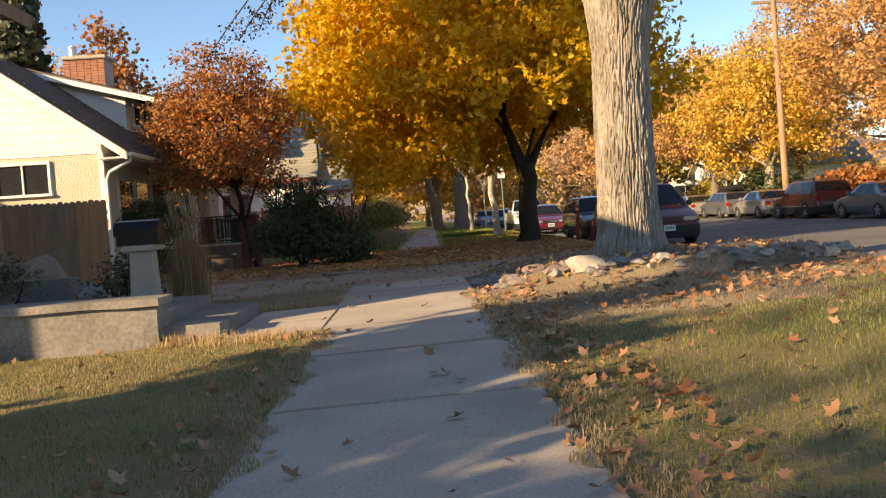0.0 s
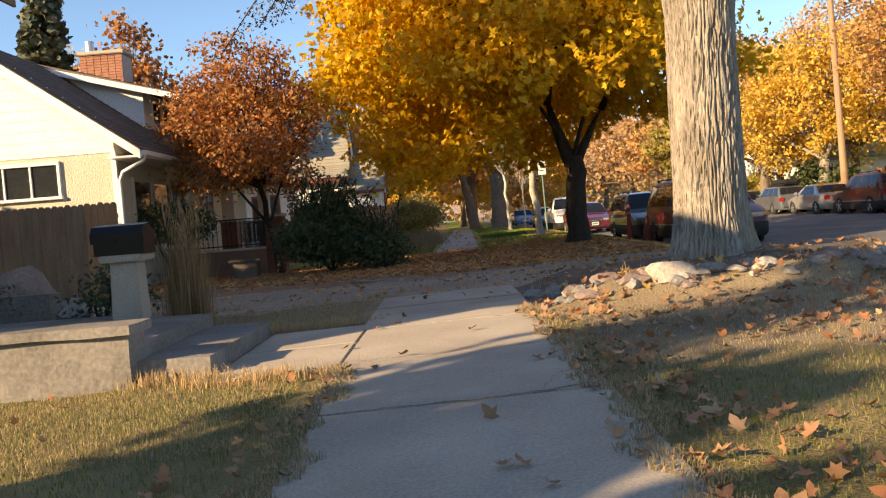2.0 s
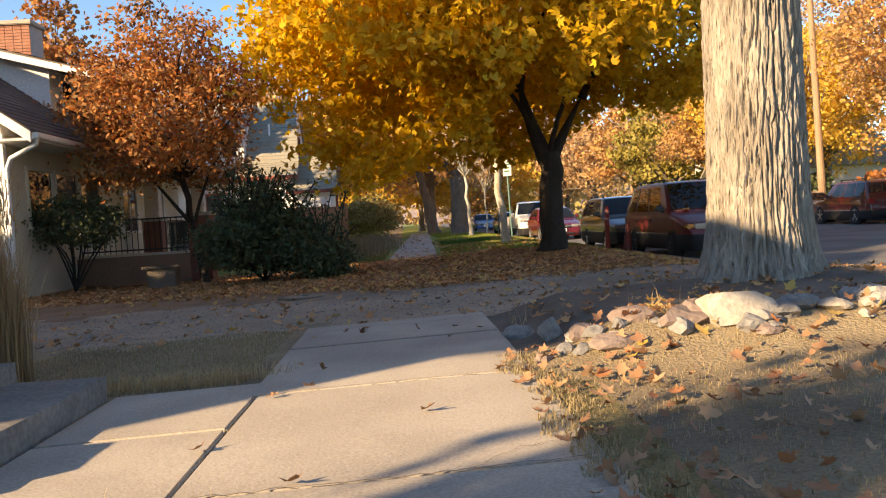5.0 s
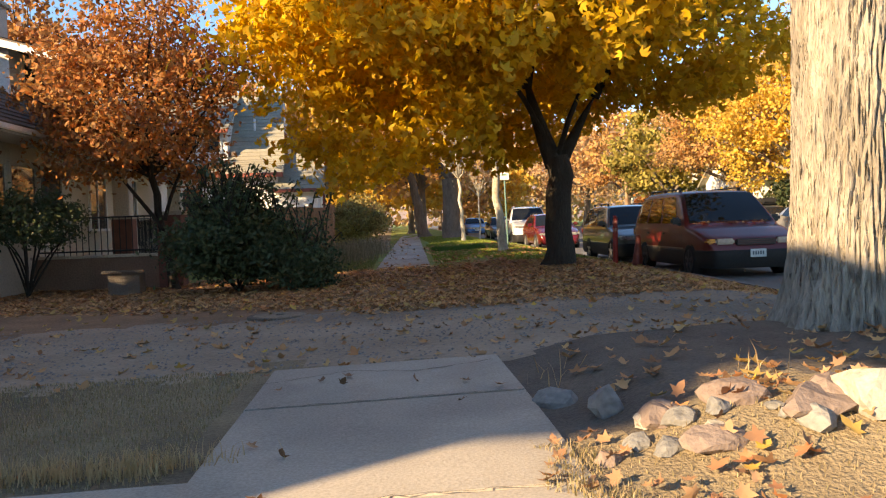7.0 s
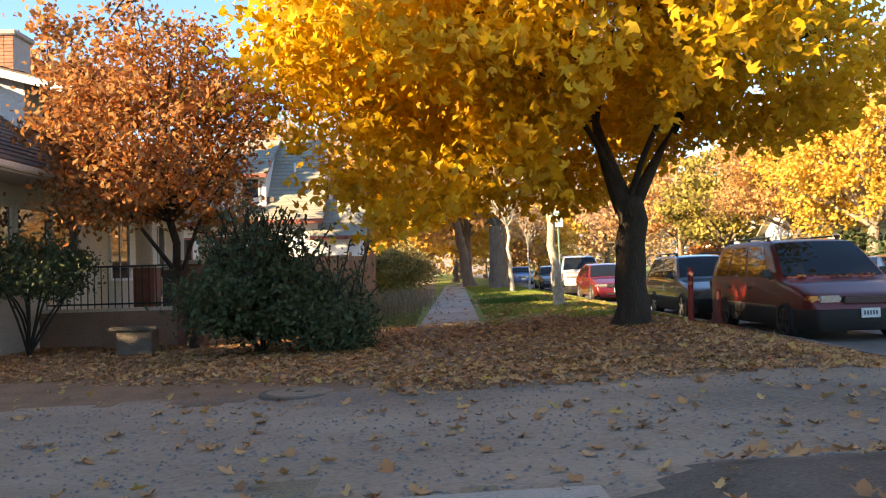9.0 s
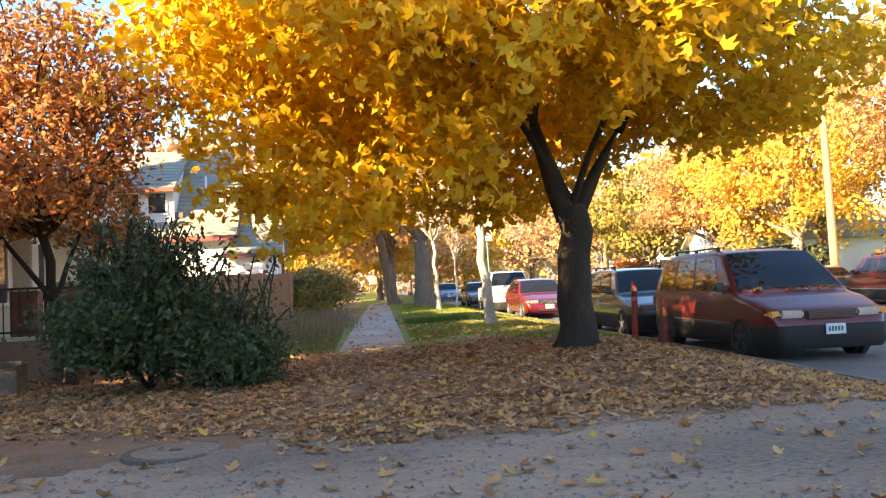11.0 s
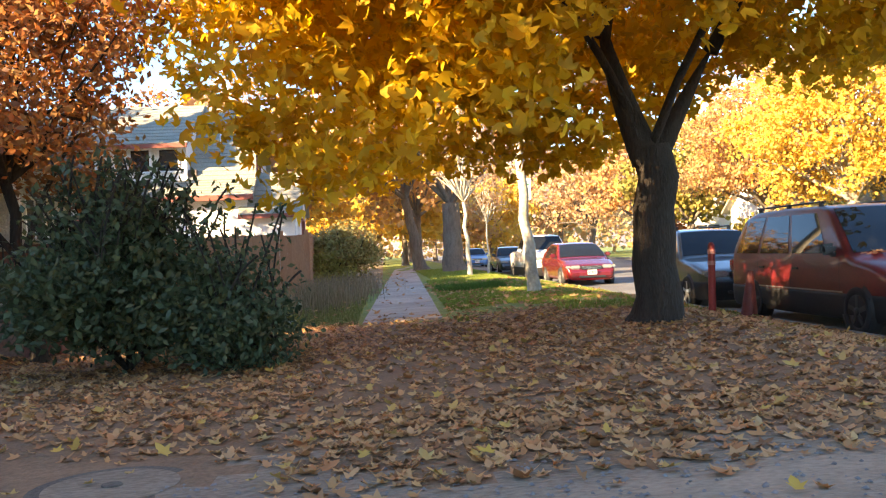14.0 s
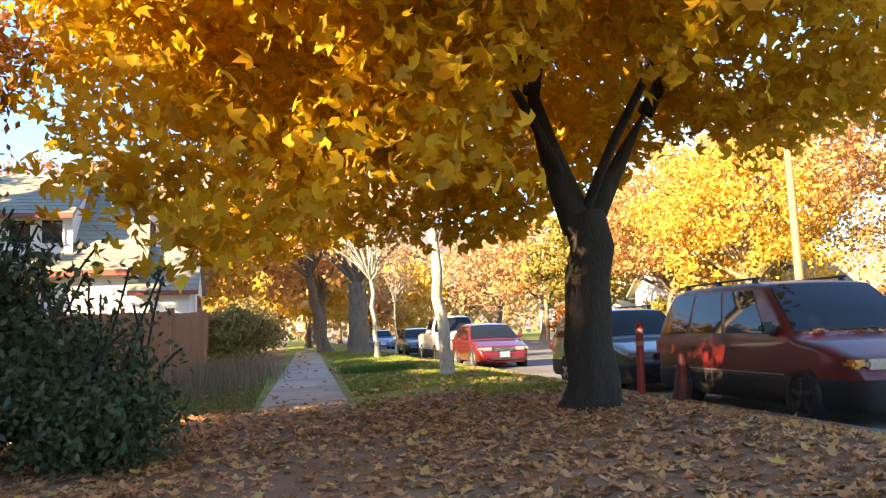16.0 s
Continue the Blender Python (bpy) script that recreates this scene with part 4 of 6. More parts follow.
def spruce(x, y, h, label):
    root = thing("spruce", label, "conifer", Matrix.Translation((x, y, 0)))
    v, f = tube([(0, 0, 0), (0.05, 0, h * 0.5), (0, 0, h)], [0.28, 0.16, 0.02], 8)
    part("trunk", fast_mesh("trunk", v, f), M_BARKM, root)
    g = np.random.default_rng(3)
    p = []
    for z in np.arange(1.2, h, 0.28):
        rr = (h - z) / h * 2.6 + 0.15
        for a in g.uniform(0, 2 * np.pi, 9):
            for u in np.linspace(0.15, 1, 9):
                q = np.array([math.cos(a) * rr * u, math.sin(a) * rr * u, z - 0.28 * rr * u * u])
                p += [q + g.normal(0, 0.1, 3) for _ in range(2)]
    p = np.array(p)
    me = leaves("needles", p, g.uniform(0.18, 0.4, len(p)), CLUMP)
    me.materials.append(L_SPRUCE)
    part("needles", me, None, root)


spruce(-17.2, 42.0, 15.5, "tall blue-green spruce behind the bungalow")

# distant hills
hx = np.linspace(-700, 700, 60)
hv, hf = [], []
for i, x in enumerate(hx):
    t = 78 + 26 * math.sin(x * 0.008 + 1) + 14 * math.sin(x * 0.023) + 6 * math.sin(x * 0.06)
    hv += [(x, 620, -5), (x, 700, t * 0.5), (x, 800, t)]
for i in range(len(hx) - 1):
    for k in range(2):
        hf.append((i * 3 + k, i * 3 + 3 + k, i * 3 + 4 + k, i * 3 + 1 + k))
hill = part("hills", smooth(fast_mesh("hills", np.array(hv), np.array(hf))), mat("hazy_hillside", (0.20, 0.16, 0.17), (0.26, 0.21, 0.20), 1.0, 0.02, 0.2, 0))
tagged(hill, "distant hazy purple-brown hills", "hills", kind="structure")

# far woods closing the street
fw = np.random.default_rng(77)
fx, fy = fw.uniform(-60, 95, 11000), fw.uniform(118, 165, 11000)
hgt = 9.5 + 3.0 * np.sin(fx * 0.23) + 2.0 * np.sin(fx * 0.61 + 1) + 1.2 * np.sin(fx * 1.3) - 2.5
fp = np.stack([fx, fy, fw.uniform(0.0, 1, 11000) ** 0.8 * hgt + 0.3], 1)
me = leaves("far_woods", fp, fw.uniform(0.5, 1.1, 11000), CLUMP)
me.materials.append(leaf_mat("far_autumn_leaves", [(0.64, 0.36, 0.14), (0.72, 0.48, 0.20), (0.52, 0.30, 0.14), (0.60, 0.46, 0.18), (0.46, 0.36, 0.18)], 0.5))
tagged(part("far_woods", me, None), "distant mass of orange autumn trees", "trees", kind="stuff")
for k, (x, y, m, h, r) in enumerate([(-7.5, 56, L_ORANGE, 8.0, 3.2), (-6.5, 95, L_YELLOW, 8, 4), (1.8, 84, L_YELLOW, 7.5, 4), (8, 112, L_ORANGE, 8, 5), (13, 116, L_YELLOW, 8, 5), (-9, 112, L_ORANGE, 9, 5)]):
    tree("autumn tree filling the end of the street", (x, y), ((x, y, h * 0.34), 0.3, 0.2), ((x, y, h * 0.62), (r, r, h * 0.5)), m, M_BARKM, 3000, 0.42, CLUMP, clumps=200, spread=0.55, seed=110 + k, limbs=12, r_limb=0.1, low=-0.9, group="far street trees")

# ---- vehicles ----
M_TYRE = plain("tyre_rubber", (0.018, 0.018, 0.018), 0.85)
M_RIM = plain("wheel_alloy", (0.45, 0.45, 0.46), 0.35, 0.8)
M_RIMD = plain("dark_wheel_cover", (0.03, 0.03, 0.03), 0.6)
M_LENS = plain("headlamp_lens", (0.34, 0.34, 0.33), 0.08, 0.3, 1.0)
M_AMBER = plain("amber_lens", (0.65, 0.25, 0.03), 0.15, 0.0, 1.0)
M_TAIL = plain("red_tail_lens", (0.35, 0.015, 0.012), 0.15, 0.0, 1.0)
M_TRIMB = plain("black_car_trim", (0.02, 0.02, 0.021), 0.5)
M_CLAD = plain("grey_lower_cladding", (0.019, 0.018, 0.018), 0.65, spec=0.3)
M_PLATE = plain("pale_plate", (0.55, 0.60, 0.60), 0.4)
M_PLATEB = plain("plate_bars", (0.05, 0.09, 0.12), 0.5)
M_CHROME = plain("chrome", (0.75, 0.75, 0.76), 0.12, 1.0)
P_MAROON = plain("maroon_paint", (0.13, 0.011, 0.013), 0.4, 0.0, 0.3)
P_RED = plain("bright_red_paint", (0.125, 0.008, 0.012), 0.25, 0.1, 0.8)
P_SUVRED = plain("dark_red_paint", (0.10, 0.010, 0.010), 0.3, 0.1, 1.0)
P_GREYG = plain("grey_green_paint", (0.085, 0.09, 0.085), 0.3, 0.4, 1.0)
P_SILVER = plain("silver_paint", (0.42, 0.42, 0.41), 0.3, 0.5, 1.0)
P_WHITE = plain("white_paint", (0.66, 0.66, 0.65), 0.35, 0.0, 1.0)
P_GREY = plain("grey_blue_paint", (0.16, 0.18, 0.20), 0.3, 0.5, 1.0)
P_TEAL = plain("grey_teal_paint", (0.13, 0.17, 0.18), 0.3, 0.5, 1.0)
P_DARK = plain("near_black_paint", (0.03, 0.032, 0.036), 0.3, 0.3, 1.0)
M_CARGLASS = plain("tinted_car_glass", (0.012, 0.014, 0.016), 0.03, 0.0, 0.0, spec=0.5)


def lathe(profile, n=28):
    """Turn (radius, offset) pairs about the x axis."""
    v, f = [], []
    for k in range(n):
        w = 2 * math.pi * k / n
        v += [(o, r * math.cos(w), r * math.sin(w)) for r, o in profile]
    m = len(profile)
    for k in range(n):
        for i in range(m - 1):
            a, b = k * m + i, ((k + 1) % n) * m + i
            f.append((a, a + 1, b + 1, b))
    return smooth(fast_mesh("lathe", np.array(v), np.array(f)))


def car(name, label, L, W, H, paint, where, yc, zc, zh, wrun, yb, rrun, windows, wheels, wr=0.31, clad=None, rack=False, rim=None, rear_view=False, tumble=0.76, bed=None, box_on_top=False, group="", big=False, wheel_mat=None):
    """where: centre x, front y, road z, facing (1: front towards -y). yc, zc: foot of the windshield; zh: nose height; yb: foot of the rear glass."""
    cx, fy, rz, face = where
    root = thing(name, label, "car" if name != "pickup_truck" else "truck", Matrix.Translation((cx, fy, rz)) @ Matrix.Rotation(0 if face > 0 else math.pi, 4, "Z"), group)
    hw, zb = W / 2, 0.22
    zt = H
    tw = hw * tumble
    tail = zc + 0.02
    ends = [(L - 0.3, tail), (L - 0.08, tail - 0.03), (L - 0.03, tail - 0.12), (L, tail - 0.45)] if yb < L - 0.25 else [(L - 0.02, zc - 0.25), (L, zc - 0.5)]
    prof = [(0, zh - 0.36), (0.02, zh - 0.2), (0.07, zh - 0.07), (0.2, zh), (0.2 + (yc - 0.2) * 0.5, zh + (zc - zh) * 0.66), (yc, zc), (yc + wrun * 0.5, zc + (zt - 0.05 - zc) * 0.53), (yc + wrun, zt - 0.06), (yc + wrun + 0.35, zt - 0.015), ((yc + yb) / 2 + 0.3, zt), (yb - rrun - 0.35, zt - 0.02), (yb - rrun, zt - 0.09), (yb, zc + 0.02)] + [e for e in ends if e[0] > yb]
    px, pz = [p[0] for p in prof], [p[1] for p in prof]
    plan_y = [0, 0.03, 0.12, 0.3, 0.6, 1.0, L - 0.5, L - 0.2, L - 0.06, L]
    plan_w = [0.74, 0.82, 0.90, 0.955, 0.985, 1.0, 1.0, 0.975, 0.93, 0.86]

    def top_at(y):
        return (np.interp(y - 0.05, px, pz) + 2 * np.interp(y, px, pz) + np.interp(y + 0.05, px, pz)) / 4

    def half_at(y, z):
        w = hw * np.interp(y, plan_y, plan_w)
        up = np.clip((z - zc + 0.04) / (zt - zc), 0, 1)
        lowr = np.clip((0.5 - z) / 0.3, 0, 1)
        mid = np.clip(1 - abs(z - 0.68) / 0.3, 0, 1)
        return w * (1 - (1 - tumble) * up ** 1.15 - 0.05 * lowr ** 2 + 0.012 * mid)

    v, f = [], []
    yy = np.unique(np.concatenate([np.linspace(0, 0.3, 8), np.linspace(0.3, L - 0.3, 56), np.linspace(L - 0.3, L, 8)]))
    for y in yy:
        t = float(top_at(y))
        e = t - 0.075
        lo = min(0.5, e - 0.08)
        zs = [zb, zb + 0.07] + [lo + (e - lo) * u for u in (0, 0.2, 0.4, 0.6, 0.8, 0.92, 1)]
        sec = [(float(half_at(y, z)) * (0.93 if k == 0 else 1), z) for k, z in enumerate(zs)]
        xe = sec[-1][0]
        sec += [(xe * 0.975, t - 0.036), (xe * 0.93, t - 0.012), (xe * 0.8, t + 0.004), (xe * 0.4, t + 0.016), (0, t + 0.02)]
        v += [(x, y, z) for x, z in sec] + [(-x, y, z) for x, z in sec[-2::-1]]
    m = 2 * len(sec) - 1
    f = [(a * m + k, a * m + (k + 1) % m, (a + 1) * m + (k + 1) % m, (a + 1) * m + k) for a in range(len(yy) - 1) for k in range(m)]
    part("body", smooth(fast_mesh("body", np.array(v), [np.array(f), np.array([list(range(m))[::-1], list(range((len(yy) - 1) * m, len(yy) * m))])])), paint, root)

    def skin(nm, rows, material, label="", sx=1, off=0.006, cols=10):
        """A patch on the flank: rows of (z, front y, back y), standing off the body."""
        vv = []
        for z, a, b in rows:
            for u in np.linspace(0, 1, cols):
                y = a + (b - a) * u
                vv.append((sx * (float(half_at(y, z)) + off), y, z))
        ff = [(r * cols + c, r * cols + c + 1, (r + 1) * cols + c + 1, (r + 1) * cols + c) for r in range(len(rows) - 1) for c in range(cols - 1)]
        return part(nm, smooth(fast_mesh(nm, np.array(vv), np.array(ff))), material, root, label)

    def screen(nm, a, b, sgn):
        """Front or rear glass, laid on the slope between a and b."""
        vv = []
        for y in np.linspace(a, b, 10):
            t = float(top_at(y))
            xe = float(half_at(y, t - 0.075)) * 0.9
            for u in np.linspace(-1, 1, 11):
                vv.append((xe * u, y - sgn * 0.008, t + 0.026 - 0.018 * u * u))
        ff = [(r * 11 + c, r * 11 + c + 1, (r + 1) * 11 + c + 1, (r + 1) * 11 + c) for r in range(9) for c in range(10)]
        part(nm, smooth(fast_mesh(nm, np.array(vv), np.array(ff))), M_CARGLASS, root, "dark tinted glass")

    if clad:
        out = [(float(half_at(y, 0.5)) + 0.014, y) for y in np.concatenate([[0.0, 0.03, 0.08, 0.16, 0.3, 0.5], np.linspace(0.8, L - 0.5, 10), [L - 0.25, L - 0.1, L - 0.03, L]])]
        loop = [(x, y + (-0.05 if y < 0.1 else 0.05 if y > L - 0.08 else 0)) for x, y in out]
        loop = loop + [(-x, y) for x, y in loop[::-1]]
        n = len(loop)
        vv = [(x * g, (y - L / 2) * (1 - (1 - g) * 0.4) + L / 2, z) for z, g in ((zb - 0.03, 0.95), (zb + 0.06, 0.995), (zb + 0.28, 1.0), (zb + 0.315, 0.995), (zb + 0.32, 0.97)) for x, y in loop]
        ff = [(r * n + c, r * n + (c + 1) % n, (r + 1) * n + (c + 1) % n, (r + 1) * n + c) for r in range(4) for c in range(n)]
        part("lower_cladding", smooth(fast_mesh("lower_cladding", np.array(vv), np.array(ff))), clad, root, "dark lower cladding")
        for sx in (-1, 1):
            skin("side_moulding", [(zb + 0.325, 1.3, L - 0.7), (zb + 0.345, 1.3, L - 0.7)], M_RIM, "", sx, 0.01)
    screen("windshield", yc + 0.05, yc + wrun - 0.02, 1)
    screen("rear_window", yb - 0.06, yb - rrun + 0.02, -1)
    for sx in (-1, 1):
        for u0, u1 in windows:
            rows = []
            for q in np.linspace(0.06, 0.84, 6):
                a, b = yc + wrun * q + 0.05, yb - rrun * q - 0.05
                rows.append((zc + (zt - zc) * q, a + (b - a) * u0, a + (b - a) * u1))
            skin("side_window", rows, M_CARGLASS, "dark tinted glass", sx)
        ym = yc + 0.3
        part("mirror", box(sx * (hw - 0.02), sx * (hw + 0.19), ym, ym + 0.11, zc + 0.03, zc + 0.18, 0.04), M_TRIMB if big else paint, root)
        part("mirror_arm", box(sx * (hw * 0.95 - 0.05), sx * (hw + 0.05), ym + 0.03, ym + 0.09, zc + 0.0, zc + 0.06, 0.01), M_TRIMB, root)
        for u0, u1 in windows[:2]:
            yq = yc + (yb - yc) * (u1 + 0.015)
            skin("door_seam", [(z, yq - 0.005, yq + 0.005) for z in np.linspace(zb + 0.34, zc, 5)], M_TRIMB, "", sx, 0.002, 2)
            part("door_handle", box(sx * (hw - 0.01), sx * (hw + 0.028), yq - 0.24, yq - 0.08, zc - 0.19, zc - 0.155, 0.008), M_TRIMB if big else paint, root)
        yq = yc + (yb - yc) * 0.06
        skin("door_seam", [(z, yq - 0.005, yq + 0.005) for z in np.linspace(zb + 0.34, zc, 5)], M_TRIMB, "", sx, 0.002, 2)
        # lamps
        part("headlight", box(sx * hw * 0.42, sx * hw * 0.80, 0.02, 0.16, zh - 0.13, zh - 0.015, 0.03), M_LENS, root, "clear headlight")
        part("turn_lamp", box(sx * hw * 0.76, sx * hw * 0.95, 0.06, 0.36, zh - 0.12, zh - 0.02, 0.03), M_AMBER if big else M_LENS, root)
        part("tail_light", box(sx * hw * 0.72, sx * hw * 0.97, L - 0.16, L + 0.012, zc - 0.26, zc - 0.06, 0.02), M_TAIL, root, "red tail light")
        if rack:
            part("roof_rail", cyl((sx * tw * 0.86, yc + wrun + 0.3, zt + 0.045), (sx * tw * 0.86, yb - rrun - 0.2, zt + 0.045), 0.016, n=6), M_TRIMB, root)
            for q in (0.05, 0.5, 0.95):
                yq = yc + wrun + 0.3 + (yb - rrun - 0.2 - (yc + wrun + 0.3)) * q
                part("rail_foot", box(sx * tw * 0.86 - 0.02, sx * tw * 0.86 + 0.02, yq - 0.05, yq + 0.05, zt - 0.03, zt + 0.05, 0.006), M_TRIMB, root)
        for wy in wheels:
            # black disc on the closed flank stands in for the wheel well's shade
            arch = part("wheel_arch", lathe([(0.0, 0.0), (wr + 0.055, 0.0), (wr + 0.055, -0.1)]), M_TRIMB, root)
            arch.matrix_basis = Matrix.Translation((sx * (hw + 0.004), wy, wr + 0.01)) @ Matrix.Rotation(0 if sx > 0 else math.pi, 4, "Z")
            wh = part("wheel", lathe([(0.0, 0.02), (0.05, 0.03), (0.06, 0.0), (wr * 0.66, -0.01), (wr * 0.68, 0.015)]), wheel_mat or M_RIM, root)
            wh.matrix_basis = Matrix.Translation((sx * (hw - 0.0), wy, wr)) @ Matrix.Rotation(0 if sx > 0 else math.pi, 4, "Z")
            part("tyre", lathe([(wr * 0.66, 0.0), (wr * 0.7, 0.022), (wr * 0.93, 0.025), (wr, 0.0), (wr, -0.18), (wr * 0.9, -0.2)]), M_TYRE, wh)
            for k in range(5):
                sp = part("spoke", box(-0.004, 0.016, -0.035, 0.035, 0.04, wr * 0.66, 0.006), wheel_mat or M_RIM, wh)
                sp.matrix_basis = Matrix.Rotation(2 * math.pi * k / 5, 4, "X")
    # nose
    part("grille", box(-hw * 0.40, hw * 0.40, 0.0, 0.1, zh - 0.15, zh - 0.03, 0.02), M_TRIMB, root)
    for k in range(3):
        part("grille_bar", box(-hw * 0.38, hw * 0.38, -0.012, 0.02, zh - 0.135 + 0.038 * k, zh - 0.125 + 0.038 * k, 0.003), paint if big else M_CHROME, root)
    if not clad:
        part("bumper", box(-hw * 0.78, hw * 0.78, -0.06, 0.2, 0.30, 0.47, 0.05), paint, root)
        part("bumper", box(-hw * 0.86, hw * 0.86, L - 0.12, L + 0.06, 0.32, 0.52, 0.05), paint, root)
    if not big:
        part("air_intake", box(-hw * 0.5, hw * 0.5, -0.075, 0.0, 0.31, 0.37, 0.01), M_TRIMB, root)
    for yy, sgn in ((-0.078, 1), (L + 0.078, -1)):
        pl = part("plate", box(-0.155, 0.155, yy - 0.006, yy + 0.006, 0.40, 0.555, 0.004), M_PLATE, root, "number plate")
        for k in range(5):
            part("plate_bar", box(-0.115 + 0.048 * k, -0.085 + 0.048 * k, yy - 0.010, yy + 0.010, 0.445, 0.515), M_PLATEB, pl)
    for sx in (-1, 1):
        v, f = tube([(sx * 0.1, yc + 0.02, zc - 0.0), (sx * 0.5, yc + 0.04, zc + 0.02), (sx * 0.62, yc + 0.07, zc + 0.03)], [0.012] * 3, 5)
        part("wiper", fast_mesh("wiper", v, f), M_TRIMB, root)
    if box_on_top:
        part("roof_box", box(-tw * 0.6, tw * 0.6, yc + wrun + 0.2, yb - rrun, zt + 0.08, zt + 0.36, 0.08), M_TRIMB, root, "black roof cargo box")
        for q in (0.35, 0.7):
            yq = yc + wrun + (yb - rrun - yc - wrun) * q
            part("crossbar", box(-tw * 0.95, tw * 0.95, yq - 0.03, yq + 0.03, zt - 0.02, zt + 0.09, 0.01), M_TRIMB, root)
    if bed:
        part("bed", box(-hw * 0.82, hw * 0.82, bed, L - 0.08, zc + 0.0, zc + 0.06), M_TRIMB, root)
    return root


car("minivan", "maroon 1990s minivan with grey cladding and fallen leaves on it", 5.05, 1.95, 1.75, P_MAROON, (7.1, 24.4, -0.2, 1), 1.15, 1.02, 0.78, 0.82, 4.98, 0.32, [(0.13, 0.40), (0.43, 0.69), (0.72, 0.95)], (0.98, 4.0), 0.32, M_CLAD, True, big=True, wheel_mat=M_RIMD, tumble=0.78)
car("station_wagon", "dark grey-green wagon parked behind the minivan", 4.6, 1.75, 1.58, P_GREYG, (6.95, 30.5, -0.22, 1), 1.25, 0.98, 0.76, 0.6, 4.5, 0.35, [(0.13, 0.42), (0.45, 0.7), (0.73, 0.95)], (0.88, 3.45), 0.32, M_CLAD, True, group="cars at the near kerb")
car("hatchback", "shiny red compact hatchback with silver grille", 4.4, 1.74, 1.47, P_RED, (6.85, 42.3, -0.25, 1), 1.2, 0.93, 0.72, 0.75, 4.2, 0.6, [(0.14, 0.45), (0.48, 0.8)], (0.85, 3.45), 0.32, group="cars at the near kerb")
car("pickup_truck", "silver and white pickup truck with dark bed", 5.5, 1.9, 1.88, P_WHITE, (6.9, 49.0, -0.25, 1), 1.45, 1.15, 0.98, 0.5, 3.3, 0.2, [(0.2, 0.55), (0.6, 0.92)], (0.95, 4.3), 0.37, M_CLAD, bed=3.5, group="cars at the near kerb")
car("car", "dark sedan parked far along the kerb", 4.5, 1.76, 1.45, P_DARK, (6.9, 58.5, -0.25, 1), 1.3, 0.93, 0.72, 0.7, 3.9, 0.6, [(0.14, 0.45), (0.48, 0.8)], (0.85, 3.45), 0.31, group="cars at the near kerb")
car("car", "blue car parked far along the kerb", 4.4, 1.74, 1.47, plain("blue_paint", (0.03, 0.12, 0.35), 0.3, 0.3, 1.0), (7.0, 78, -0.25, 1), 1.2, 0.93, 0.72, 0.7, 4.1, 0.5, [(0.14, 0.45), (0.48, 0.8)], (0.85, 3.45), 0.31, group="cars at the near kerb")
# far kerb, facing away
F = 18.75
car("suv", "dark red boxy sport utility vehicle", 4.7, 1.85, 1.72, P_SUVRED, (F, 43.0, -0.2, -1), 1.3, 1.05, 0.9, 0.5, 4.6, 0.3, [(0.15, 0.42), (0.45, 0.7), (0.73, 0.95)], (0.9, 3.7), 0.37, M_CLAD, True, group="cars at the far kerb")
car("sedan", "silver four-door sedan at the kerb", 4.6, 1.8, 1.44, P_SILVER, (F, 48.2, -0.2, -1), 1.25, 0.93, 0.72, 0.75, 3.95, 0.65, [(0.16, 0.46), (0.49, 0.82)], (0.9, 3.6), 0.32, group="cars at the far kerb")
car("station_wagon", "grey-blue wagon with black roof cargo box", 4.6, 1.76, 1.5, P_GREY, (F, 53.6, -0.2, -1), 1.25, 0.95, 0.74, 0.7, 4.5, 0.4, [(0.14, 0.42), (0.45, 0.7), (0.73, 0.94)], (0.9, 3.5), 0.31, box_on_top=True, group="cars at the far kerb")
car("sedan", "grey-teal sedan with rounded roof", 4.6, 1.78, 1.43, P_TEAL, (F, 37.0, -0.2, -1), 1.25, 0.93, 0.72, 0.75, 3.95, 0.65, [(0.16, 0.46), (0.49, 0.82)], (0.9, 3.6), 0.32, group="cars at the far kerb")
car("sedan", "pale sedan parked beneath the trees", 4.5, 1.76, 1.44, P_SILVER, (F, 59.5, -0.2, -1), 1.25, 0.93, 0.72, 0.7, 3.9, 0.6, [(0.16, 0.46), (0.49, 0.82)], (0.9, 3.5), 0.31, group="cars at the far kerb")
car("car", "dark car parked beneath the trees", 4.5, 1.76, 1.5, P_DARK, (F, 66.0, -0.2, -1), 1.25, 0.93, 0.72, 0.7, 4.2, 0.5, [(0.16, 0.46), (0.49, 0.82)], (0.9, 3.5), 0.31, group="cars at the far kerb")

# ---- front steps, pedestal and plants ----
def rough_box(x0, x1, y0, y1, z0, z1, amp=0.012, cuts=6, seed=0, bevel=0.02):
    bm = box(x0, x1, y0, y1, z0, z1)
    bmesh.ops.subdivide_edges(bm, edges=bm.edges[:], cuts=cuts, use_grid_fill=True)
    for v in bm.verts:
        n = noise.noise_vector((v.co.x * 2.6 + seed, v.co.y * 2.6, v.co.z * 5))
        v.co += Vector(n) * amp
    return bm


lawn_wall = thing("lawn_wall", "low rough concrete retaining wall with chipped cap", "wall")
part("wall_face", rough_box(-7.5, -2.30, 9.85, 10.2, -0.2, 0.33, 0.012, 14), M_STONE_STEP, lawn_wall)
part("cap", rough_box(-7.55, -2.26, 9.79, 10.25, 0.335, 0.41, 0.012, 14, 4), M_STONE_STEP, lawn_wall)
steps = thing("front_steps", "worn grey concrete front steps", "steps")
part("step", rough_box(-2.32, -1.75, 10.0, 12.15, -0.1, 0.11, 0.006, 5, 2), M_STONE_STEP, steps)
